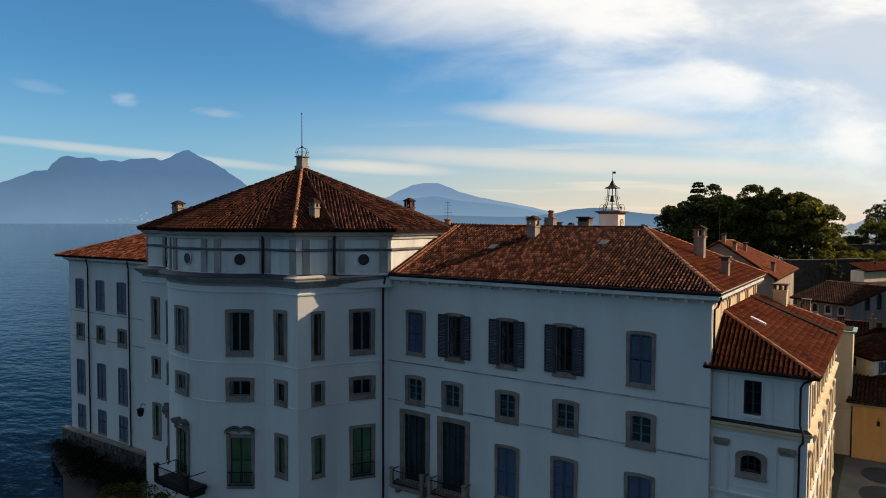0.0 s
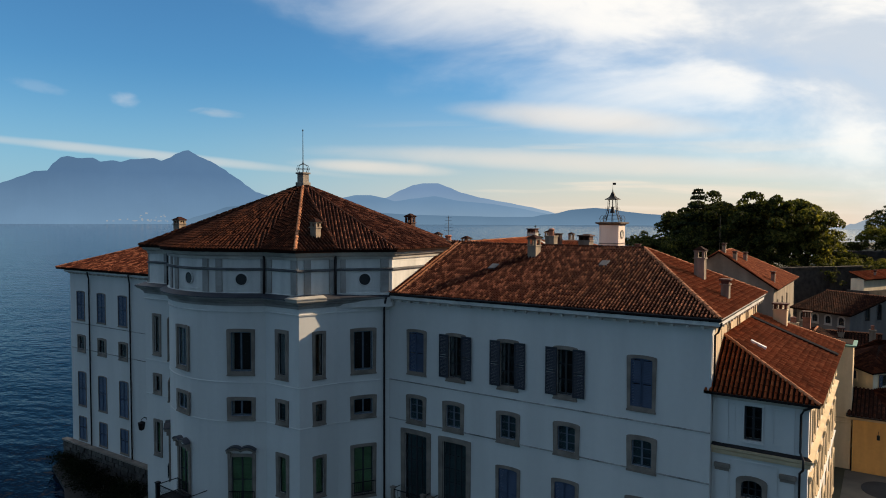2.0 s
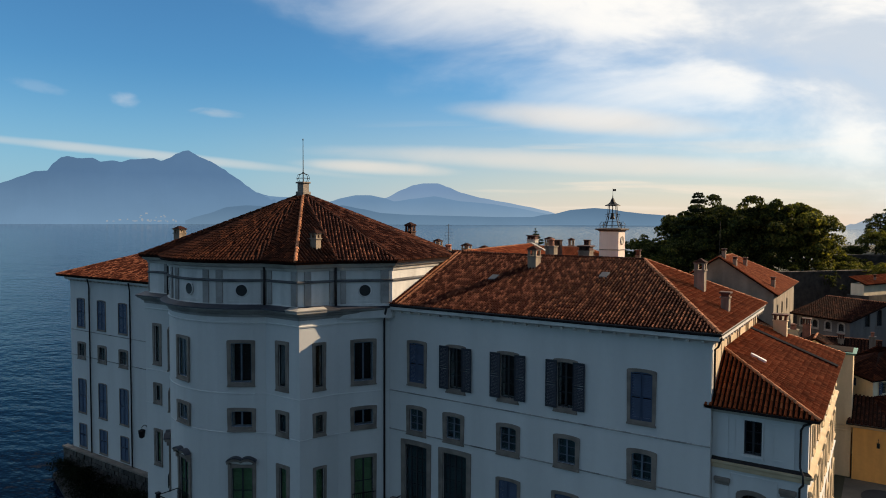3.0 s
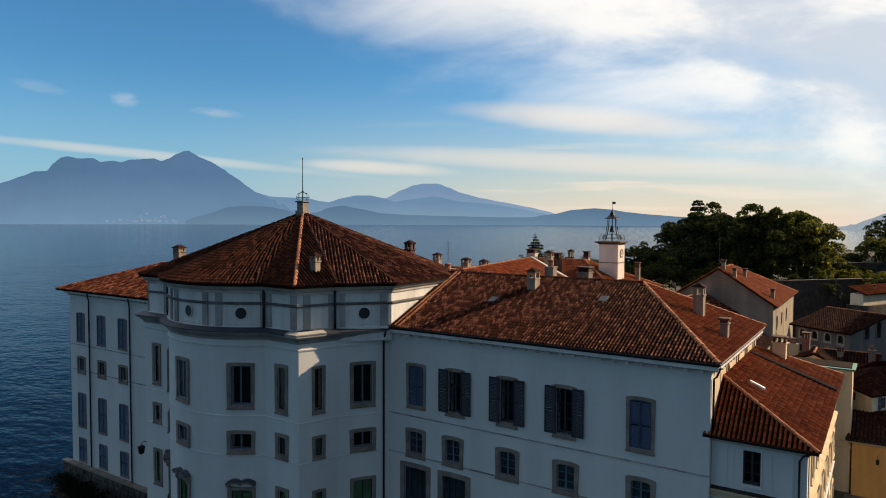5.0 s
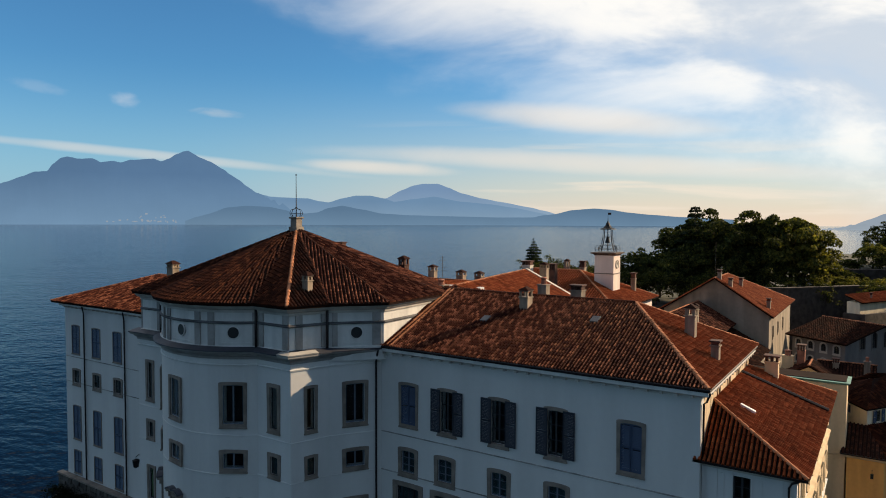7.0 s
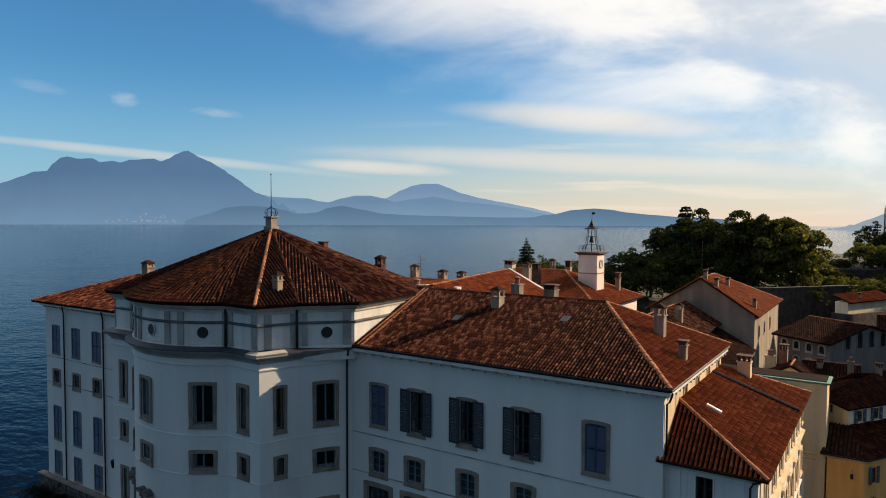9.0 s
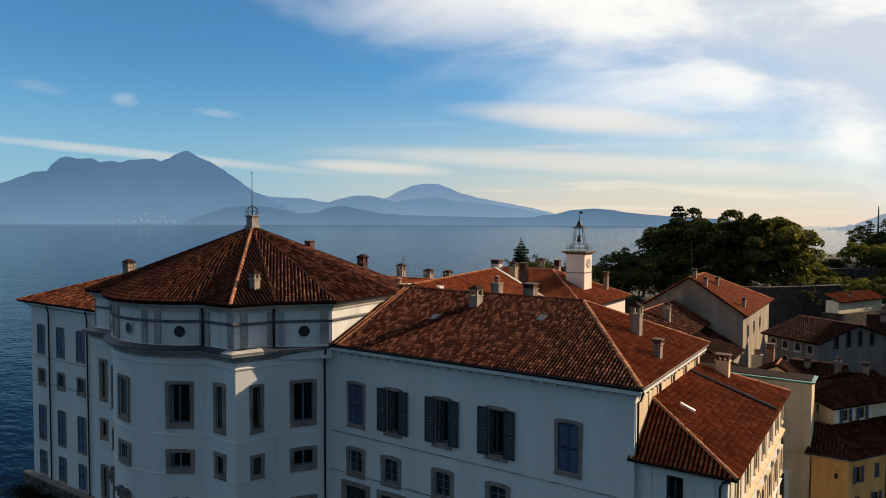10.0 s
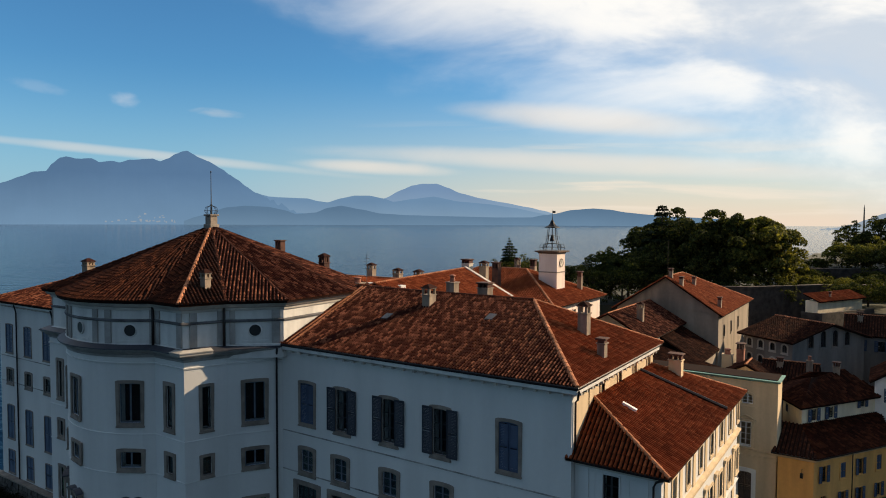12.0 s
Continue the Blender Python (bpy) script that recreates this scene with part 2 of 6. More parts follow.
def water_material():
    mat = bpy.data.materials.new("lake_water")
    mat.use_nodes = True
    nt = mat.node_tree
    N, L = nt.nodes.new, nt.links.new
    b = nt.nodes["Principled BSDF"]
    b.inputs["Base Color"].default_value = (0.0004, 0.0050, 0.017, 1)
    b.inputs["Roughness"].default_value, b.inputs["IOR"].default_value = 0.06, 1.095
    geo = N("ShaderNodeNewGeometry")
    acc = None
    for scale, weight in ((0.75, 0.6), (0.20, 1.0), (0.03, 1.6)):
        n = N("ShaderNodeTexNoise")
        n.inputs["Scale"].default_value, n.inputs["Detail"].default_value = scale, 3
        st = N("ShaderNodeMapping"); st.inputs["Scale"].default_value = (0.55, 1.0, 1.0); st.inputs["Rotation"].default_value = (0, 0, 0.5)
        L(geo.outputs["Position"], st.inputs["Vector"]); L(st.outputs[0], n.inputs["Vector"])
        k = N("ShaderNodeMath"); k.operation = "MULTIPLY_ADD"
        L(n.outputs[0], k.inputs[0]); k.inputs[1].default_value = weight
        if acc is None:
            k.inputs[2].default_value = 0.0
        else:
            L(acc, k.inputs[2])
        acc = k.outputs[0]
    bump = N("ShaderNodeBump"); bump.inputs["Strength"].default_value, bump.inputs["Distance"].default_value = 0.6, 0.60
    L(acc, bump.inputs["Height"]); L(bump.outputs[0], b.inputs["Normal"])
    return mat


# near-black colour of the added backings, painting the rooms' darkness
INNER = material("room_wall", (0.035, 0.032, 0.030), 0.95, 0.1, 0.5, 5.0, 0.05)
DARK_PANE = material("dark_pane", (0.008, 0.009, 0.011), 0.55, 0.1, 1.0, 10.0, 0.0)
GLASS, WATER = glass_material(), water_material()


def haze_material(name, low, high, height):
    """Far hills: dark woods; the blue veil of several kilometres of air is painted as glow, paler towards the water."""
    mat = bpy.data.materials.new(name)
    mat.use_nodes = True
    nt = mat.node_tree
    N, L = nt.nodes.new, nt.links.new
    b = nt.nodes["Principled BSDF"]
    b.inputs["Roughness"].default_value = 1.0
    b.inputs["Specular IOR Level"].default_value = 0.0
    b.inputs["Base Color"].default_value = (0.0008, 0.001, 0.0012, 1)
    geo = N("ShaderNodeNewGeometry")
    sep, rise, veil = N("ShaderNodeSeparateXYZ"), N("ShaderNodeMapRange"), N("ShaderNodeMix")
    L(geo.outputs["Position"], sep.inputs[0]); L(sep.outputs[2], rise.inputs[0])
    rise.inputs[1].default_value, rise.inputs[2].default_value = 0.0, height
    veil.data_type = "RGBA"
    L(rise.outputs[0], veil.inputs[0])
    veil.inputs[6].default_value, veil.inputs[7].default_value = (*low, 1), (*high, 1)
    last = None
    for scale, amount in ((0.0012, 0.26), (0.007, 0.08)):          # the glow varies for drifts of haze, woods and clearings
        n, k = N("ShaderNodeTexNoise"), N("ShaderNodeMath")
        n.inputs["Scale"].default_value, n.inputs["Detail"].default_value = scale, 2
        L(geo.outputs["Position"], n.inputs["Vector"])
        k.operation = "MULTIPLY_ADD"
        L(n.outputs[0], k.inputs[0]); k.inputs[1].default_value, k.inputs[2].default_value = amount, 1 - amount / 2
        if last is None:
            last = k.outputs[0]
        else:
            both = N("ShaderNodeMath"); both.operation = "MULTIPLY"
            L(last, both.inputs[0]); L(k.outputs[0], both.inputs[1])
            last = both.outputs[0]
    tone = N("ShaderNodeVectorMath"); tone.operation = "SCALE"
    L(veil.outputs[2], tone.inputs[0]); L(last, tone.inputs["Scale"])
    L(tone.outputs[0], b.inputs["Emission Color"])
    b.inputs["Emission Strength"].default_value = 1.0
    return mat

# ---- building blocks ----
def part(name, bm, mat, parent=None, label="", smooth=False):
    me = bpy.data.meshes.new(name)
    if isinstance(bm, tuple):
        me.from_pydata(*bm)
    else:
        bmesh.ops.recalc_face_normals(bm, faces=bm.faces)
        bm.to_mesh(me)
        bm.free()
    me.materials.append(mat)
    if smooth:
        me.polygons.foreach_set("use_smooth", [True] * len(me.polygons))
    ob = new(name, me)
    ob.parent = parent
    if label:
        ob["label"] = label
    return ob


def again(ob, parent, m):
    """Another part on the same mesh."""
    o = new(ob.name.split(".")[0], ob.data)
    o.parent, o.matrix_basis = parent, m
    for key in ("label", "kind"):
        if key in ob:
            o[key] = ob[key]
    return o


def thing(name, label, category, group="", kind="", at=(0, 0, 0)):
    ob = new(name)
    ob.location = at
    return tagged(ob, label, category, group, kind)


def box(bm, x0, y0, z0, x1, y1, z1, m=None, bevel=0.0):
    vs = [bm.verts.new(v) for v in ((x0, y0, z0), (x1, y0, z0), (x1, y1, z0), (x0, y1, z0), (x0, y0, z1), (x1, y0, z1), (x1, y1, z1), (x0, y1, z1))]
    fs = [bm.faces.new([vs[i] for i in f]) for f in ((3, 2, 1, 0), (4, 5, 6, 7), (0, 1, 5, 4), (1, 2, 6, 5), (2, 3, 7, 6), (3, 0, 4, 7))]
    if bevel:
        r = bmesh.ops.bevel(bm, geom=list({e for f in fs for e in f.edges}), offset=bevel, segments=1, affect="EDGES")
        vs = list({v for f in r["faces"] for v in f.verts} | {v for v in vs if v.is_valid})
    if m is not None:
        for v in vs:
            v.co = m @ v.co
    return vs


def prism(bm, pts, z0, z1):
    """An upright prism over the plan pts; z1 may be a number, or a height for each point."""
    tops = z1 if isinstance(z1, (list, tuple)) else [z1] * len(pts)
    lo = [bm.verts.new((x, y, z0)) for x, y in pts]
    hi = [bm.verts.new((x, y, z)) for (x, y), z in zip(pts, tops)]
    bm.faces.new(lo[::-1]); bm.faces.new(hi)
    for i in range(len(pts)):
        j = (i + 1) % len(pts)
        bm.faces.new((lo[i], lo[j], hi[j], hi[i]))


def tube(bm, pts, r, n=8):
    """A round bar along pts; r is one radius or one for each point."""
    pts = [Vector(p) for p in pts]
    rs = r if isinstance(r, (list, tuple)) else [r] * len(pts)
    rings = []
    for i, p in enumerate(pts):
        d = (pts[min(i + 1, len(pts) - 1)] - pts[max(i - 1, 0)]).normalized()
        a = d.cross(Vector((0.31, 0.95, 0.1))) if abs(d.z) > 0.8 else d.cross(Vector((0, 0, 1)))
        a.normalize()
        b = d.cross(a)
        rings.append([bm.verts.new(p + rs[i] * (a * math.cos(2 * math.pi * k / n) + b * math.sin(2 * math.pi * k / n))) for k in range(n)])
    for p, q in zip(rings, rings[1:]):
        for k in range(n):
            bm.faces.new((p[k], p[(k + 1) % n], q[(k + 1) % n], q[k]))
    bm.faces.new(rings[0][::-1]); bm.faces.new(rings[-1])


class Line:
    """A wall line in plan, walked with the outside on the right hand; mitred at its corners."""

    def __init__(self, pts, closed=False):
        self.p = [Vector((x, y)) for x, y in pts]
        self.closed = closed
        if closed:
            self.p.append(self.p[0].copy())
        self.s = [0.0]
        for a, b in zip(self.p, self.p[1:]):
            self.s.append(self.s[-1] + (b - a).length)
        self.n = []
        for a, b in zip(self.p, self.p[1:]):
            d = (b - a).normalized()
            self.n.append(Vector((d.y, -d.x)))

    def seg(self, s):
        for i in range(len(self.n)):
            if s <= self.s[i + 1] + 1e-6:
                return i
        return len(self.n) - 1

    def at(self, s, d=0.0):
        last = len(self.n) - 1
        for i, v in enumerate(self.s):
            if abs(v - s) < 1e-5:
                if self.closed and i in (0, last + 1):
                    a, b = self.n[last], self.n[0]
                else:
                    a, b = self.n[max(i - 1, 0)], self.n[min(i, last)]
                return self.p[i] + (a + b) * (d / max(0.25, 1 + a.dot(b)))
        i = self.seg(s)
        return self.p[i] + (self.p[i + 1] - self.p[i]).normalized() * (s - self.s[i]) + self.n[i] * d

    def place(self, s, z, d=0.0):
        """The pose of a thing on the wall: x along it, -y outwards."""
        i = self.seg(s)
        t = (self.p[i + 1] - self.p[i]).normalized()
        o = self.at(s) if all(abs(v - s) > 1e-5 for v in self.s) else self.p[i].lerp(self.p[i + 1], (s - self.s[i]) / (self.s[i + 1] - self.s[i]))
        o = o + self.n[i] * d
        n = self.n[i]
        return Matrix(((t.x, -n.x, 0, o.x), (t.y, -n.y, 0, o.y), (0, 0, 1, z), (0, 0, 0, 1)))

    def near(self, x, y):
        """The length along the line at which it passes nearest to a place."""
        best = None
        for i in range(len(self.n)):
            d = self.p[i + 1] - self.p[i]
            k = min(1, max(0, (Vector((x, y)) - self.p[i]).dot(d) / d.length_squared))
            r = (self.p[i] + d * k - Vector((x, y))).length
            if best is None or r < best[0]:
                best = (r, self.s[i] + k * d.length)
        return best[1]


def wall_mesh(line, z0, z1, thick, holes):
    """A wall of that thickness with rectangular openings (s0, s1, z0, z1) through it."""
    ss = sorted({round(v, 4) for v in line.s} | {round(h[k], 4) for h in holes for k in (0, 1)})
    zs = sorted({z0, z1} | {h[k] for h in holes for k in (2, 3)})
    open_ = lambda s, z: any(h[0] - 1e-3 < s < h[1] + 1e-3 and h[2] < z < h[3] for h in holes)
    bm = bmesh.new()
    cache = {}

    def v(s, z, d):
        k = (round(s, 3) if not (line.closed and abs(s - line.s[-1]) < 1e-3) else 0.0, round(z, 3), d)
        if k not in cache:
            q = line.at(min(line.s, key=lambda u: abs(u - s)) if min(abs(u - s) for u in line.s) < 1e-3 else s, d)
            cache[k] = bm.verts.new((q.x, q.y, z))
        return cache[k]

    cells = {(i, j): not open_((ss[i] + ss[i + 1]) / 2, (zs[j] + zs[j + 1]) / 2) for i in range(len(ss) - 1) for j in range(len(zs) - 1)}

    def face(a):
        if len(set(a)) == len(a):
            bm.faces.new(a)
    ni = len(ss) - 1
    for (i, j), solid in cells.items():
        if not solid:
            continue
        a, b, c, d = ss[i], ss[i + 1], zs[j], zs[j + 1]
        face((v(a, c, 0), v(b, c, 0), v(b, d, 0), v(a, d, 0)))
        face((v(a, c, -thick), v(a, d, -thick), v(b, d, -thick), v(b, c, -thick)))
        left = cells.get((i - 1, j)) if i or not line.closed else cells.get((ni - 1, j))
        right = cells.get((i + 1, j)) if i < ni - 1 or not line.closed else cells.get((0, j))
        if not left:
            face((v(a, c, 0), v(a, d, 0), v(a, d, -thick), v(a, c, -thick)))
        if not right:
            face((v(b, c, 0), v(b, c, -thick), v(b, d, -thick), v(b, d, 0)))
        if not cells.get((i, j - 1)):
            face((v(a, c, 0), v(a, c, -thick), v(b, c, -thick), v(b, c, 0)))
        if not cells.get((i, j + 1)):
            face((v(a, d, 0), v(b, d, 0), v(b, d, -thick), v(a, d, -thick)))
    return bm


def moulding(line, profile, s0=None, s1=None):
    """The closed profile of (outwards, height) swept along a wall line."""
    lo, hi = (line.s[0] if s0 is None else s0), (line.s[-1] if s1 is None else s1)
    ss = [lo] + [s for s in line.s if lo + 1e-3 < s < hi - 1e-3] + [hi]
    loop = line.closed and s0 is None
    bm = bmesh.new()
    rings = [[bm.verts.new((*line.at(s, d), z)) for d, z in profile] for s in (ss[:-1] if loop else ss)]
    k = len(profile)
    for a, b in zip(rings, rings[1:] + (rings[:1] if loop else [])):
        for i in range(k):
            bm.faces.new((a[i], b[i], b[(i + 1) % k], a[(i + 1) % k]))
    if not loop:
        bm.faces.new(rings[0][::-1]); bm.faces.new(rings[-1])
    return bm


def pantiles(corners, parent, mat, wide=0.23, long=0.38, high=0.11, name="roof_tiles", lift=0.0, label=""):
    """Rows of overlapping half-round tiles over a flat roof face; the first two corners are its eave, walked with the roof on the left."""
    c = [Vector(p) for p in corners]
    o, e = c[0], (c[1] - c[0]).normalized()
    nrm = Vector((0, 0, 0))
    for a, b in zip(c, c[1:] + c[:1]):
        nrm += a.cross(b)
    nrm.normalize()
    if nrm.z < 0:
        nrm = -nrm
    up = nrm.cross(e)
    if up.z < 0:
        up = -up
    flat = [((p - o).dot(e), (p - o).dot(up)) for p in c]
    verts, faces = [], []
    lo, hi = min(p[0] for p in flat), max(p[0] for p in flat)
    rnd = random.Random(len(c) * 7 + int(abs(o.x) * 31 + abs(o.y) * 17))
    count = max(1, int((hi - lo) / wide))
    step = (hi - lo) / count
    for i in range(count):
        a = lo + (i + 0.5) * step
        cuts = []
        for (x0, y0), (x1, y1) in zip(flat, flat[1:] + flat[:1]):
            if (x0 - a) * (x1 - a) < 0:
                cuts.append(y0 + (y1 - y0) * (a - x0) / (x1 - x0))
        cuts.sort()
        for b0, b1 in zip(cuts[::2], cuts[1::2]):
            b = b0 - 0.06
            shift = rnd.uniform(-0.012, 0.012)
            while b < b1 - 0.05:
                top = min(b + long * 1.12, b1 + 0.02)
                r0, r1 = step * 0.33 * rnd.uniform(0.93, 1.06), step * 0.265
                raise_, tilt = rnd.uniform(0.0, 0.02), rnd.uniform(-0.012, 0.012)
                k = len(verts)
                for r, bb, h in ((r0, b, 0.035 + raise_), (r1, top, 0.005)):
                    for q in range(5):
                        ang = math.pi * q / 4
                        p = o + e * (a + shift + tilt * (bb == b) + r * math.cos(ang)) + up * bb + nrm * (h + lift + (high * math.sin(ang) if q not in (0, 4) else -0.02))
                        verts.append(p[:])
                faces += [(k + q, k + q + 1, k + q + 6, k + q + 5) for q in range(4)] + [(k + 4, k + 3, k + 2, k + 1, k)]
                b += long
    ob = part(name, (verts, [], faces), mat, parent, label)
    ob["kind"] = "stuff"
    return ob


def roof_bed(corners, parent, thick=0.16, name="roof_bed", mat=None):
    """The solid bed under the tiles of a roof face."""
    bm = bmesh.new()
    hi = [bm.verts.new(p) for p in corners]
    lo = [bm.verts.new((p[0], p[1], p[2] - thick)) for p in corners]
    bm.faces.new(hi); bm.faces.new(lo[::-1])
    for i in range(len(hi)):
        j = (i + 1) % len(hi)
        bm.faces.new((hi[i], lo[i], lo[j], hi[j]))
    return part(name, bm, mat or BED, parent)


def roof_face(corners, parent, mat, **kw):
    roof_bed(corners, parent)
    return pantiles(corners, parent, mat, **kw)


def ridge(a, b, parent, r=0.13, mat=None, name="ridge_tiles"):
    """Half-round capping tiles from a to b, one lapping over the next."""
    a, b = Vector(a), Vector(b)
    d = (b - a)
    n = max(2, int(d.length / 0.45))
    side = d.normalized().cross(Vector((0, 0, 1))).normalized()
    up = side.cross(d.normalized())
    rnd = random.Random(int(abs(a.x) * 13 + abs(b.y) * 7))
    verts, faces = [], []
    for i in range(n):
        p, q = a + d * (i / n), a + d * ((i + 1.12) / n)
        k = len(verts)
        for c, rr in ((p, r * rnd.uniform(1.0, 1.12)), (q, r * 0.86)):
            for j in range(6):
                t = math.pi * j / 5
                verts.append((c + side * rr * math.cos(t) * 1.15 + up * (rr * math.sin(t) + 0.02))[:])
        faces += [(k + j, k + j + 1, k + j + 7, k + j + 6) for j in range(5)] + [tuple(k + 5 - j for j in range(6))]
    ob = part(name, (verts, [], faces), mat or RIDGE, parent)
    ob["kind"] = "stuff"
    return ob


# ---- windows ----
def ring(bm, w, z0, z1, t, rise, y0, y1, ear=0.0):
    """A stone surround: opening w wide from z0 to z1 with a low arched head, band t wide, from y0 (front) to y1."""
    def outline(hw, lo, hi, r, er):
        pts = [(-hw, lo), (hw, lo), (hw + er, hi - r - 0.10)]
        pts += [(hw * math.cos(math.pi * k / 8) + er * math.cos(math.pi * k / 8), hi - r + r * math.sin(math.pi * k / 8)) for k in range(9)]
        return pts + [(-hw - er, hi - r - 0.10)]
    outer, inner = outline(w / 2 + t, z0 - t, z1 + t, rise, ear), outline(w / 2, z0, z1, rise, 0)
    f = [[bm.verts.new((x, y, z)) for x, z in o] for o in (outer, inner) for y in (y0, y1)]
    n = len(outer)
    for i in range(n):
        j = (i + 1) % n
        bm.faces.new((f[0][i], f[0][j], f[2][j], f[2][i]))
        bm.faces.new((f[0][j], f[0][i], f[1][i], f[1][j]))
        bm.faces.new((f[2][i], f[2][j], f[3][j], f[3][i]))


def leaf(w, h, slats=True):
    """One louvred shutter leaf, its lower hinge corner at the origin, lying in x-z, front at -y."""
    bm = bmesh.new()
    for a in ((0, 0, 0.07, h), (w - 0.07, 0, w, h), (0.07, 0, w - 0.07, 0.09), (0.07, h - 0.09, w - 0.07, h), (0.07, h * 0.5 - 0.05, w - 0.07, h * 0.5 + 0.05)):
        box(bm, a[0], -0.035, a[1], a[2], 0.01, a[3])
    z = 0.09
    while slats and z < h - 0.14:
        if abs(z + 0.03 - h / 2) > 0.08:
            vs = [bm.verts.new(p) for p in ((0.07, -0.028, z), (w - 0.07, -0.028, z), (w - 0.07, 0.0, z + 0.07), (0.07, 0.0, z + 0.07))]
            bm.faces.new(vs)
        z += 0.085
    return bm


MESHES = {}


def shared(key, make):
    if key not in MESHES:
        MESHES[key] = make()
    return MESHES[key]


def piece(name, key, make, mat, parent, m, label=""):
    """A part on a mesh that alike parts share."""
    def build():
        bm = make()
        me = bpy.data.meshes.new(name)
        bmesh.ops.recalc_face_normals(bm, faces=bm.faces)
        bm.to_mesh(me)
        bm.free()
        me.materials.append(mat)
        return me
    ob = new(name, shared(key + (mat.name,), build))
    ob.parent, ob.matrix_basis = parent, m
    if label:
        ob["label"] = label
    return ob


def with_bm(fill):
    def make():
        bm = bmesh.new()
        fill(bm)
        return bm
    return make


def casement(bm, w, h, cols, rows, y, bar=0.05):
    box(bm, -w / 2, y, 0, -w / 2 + bar * 1.4, y + 0.06, h); box(bm, w / 2 - bar * 1.4, y, 0, w / 2, y + 0.06, h)
    box(bm, -w / 2 + bar * 1.4, y, 0, w / 2 - bar * 1.4, y + 0.06, bar * 1.6); box(bm, -w / 2 + bar * 1.4, y, h - bar * 1.6, w / 2 - bar * 1.4, y + 0.06, h)
    for i in range(1, cols):
        x = -w / 2 + w * i / cols
        k = bar * (1.0 if i * 2 == cols else 0.5)
        box(bm, x - k, y + 0.002, bar * 1.6, x + k, y + 0.055, h - bar * 1.6)
    for j in range(1, rows):
        z = h * j / rows
        for i in range(cols):
            box(bm, -w / 2 + w * i / cols + bar, y + 0.004, z - bar * 0.45, -w / 2 + w * (i + 1) / cols - bar, y + 0.05, z + bar * 0.45)


def window(parent, line, s, z0, z1, w, kind="glass", band=0.2, rise=0.10, cols=2, rows=4, paint=None, stone=None, frame_mat=None, name="window", ear=0.04, label=""):
    """A window in an opening of the wall line, centred at s: a stone surround that carries its sashes, panes, blinds and shutters. Returns the hole."""
    m = line.place(s, 0)
    h = z1 - z0
    paint, stone, frame_mat = paint or BLUE, stone or STONE, frame_mat or FRAME
    one = Matrix.Translation((0, 0, z0))
    win = piece(name, ("ring", round(w, 2), round(h, 2), band, rise, ear), with_bm(lambda bm: (ring(bm, w, 0, h, band, rise, -0.06, 0.05, ear), box(bm, -w / 2 - band - 0.03, -0.10, -band - 0.09, w / 2 + band + 0.03, 0.03, -band - 0.004))), stone, parent, m @ one, label)
    here = Matrix.Identity(4)
    key = (round(w, 2), round(h, 2))
    if kind in ("glass", "open", "green", "teal"):
        piece("sash", ("sash", cols, rows) + key, with_bm(lambda bm: casement(bm, w, h, cols, rows, 0.09)), frame_mat, win, here)
        pane = piece("pane", ("pane",) + key, with_bm(lambda bm: box(bm, -w / 2 + 0.03, 0.115, 0.03, w / 2 - 0.03, 0.127, h - 0.03)), GLASS, win, here)
        pane.visible_shadow = False
    if kind in ("green", "teal"):
        for k in (-1, 1):
            piece("blind", ("blind", kind) + key, with_bm(lambda bm: slatted(bm, w * 0.44, h - 0.1)), GREEN if kind == "green" else TEAL, win, Matrix.Translation((k * w * 0.235, 0.17, 0.05)), "green slatted inner blind" if kind == "green" else "dark teal slatted inner blind")
    if kind == "shut":
        for k in (-1, 1):
            piece("shutter", ("leaf",) + key, lambda: leaf(w / 2 - 0.01, h), paint, win, Matrix.Translation((-w / 2 if k < 0 else 0.01, 0.02, 0)))
    if kind == "open":
        lw = 0.70 if w > 0.9 else w * 0.5
        for k in (-1, 1):
            x = -w / 2 + 0.02 - lw if k < 0 else w / 2 - 0.02
            tilt = Matrix.Translation((x, -0.10, -0.05))
            piece("shutter", ("leaf2",) + key, lambda: leaf(lw, h + 0.12), paint, win, tilt)
    return (s - w / 2, s + w / 2, z0, z1)


def slatted(bm, w, h):
    box(bm, -w / 2, 0, 0, -w / 2 + 0.05, 0.03, h); box(bm, w / 2 - 0.05, 0, 0, w / 2, 0.03, h)
    z = 0.0
    while z < h:
        box(bm, -w / 2 + 0.05, 0.004, z, w / 2 - 0.05, 0.022, min(z + 0.075, h))
        z += 0.085


def downpipe(parent, pts, r=0.06):
    bm = bmesh.new()
    tube(bm, pts, r, 8)
    return part("downpipe", bm, GUTTER, parent, smooth=True)


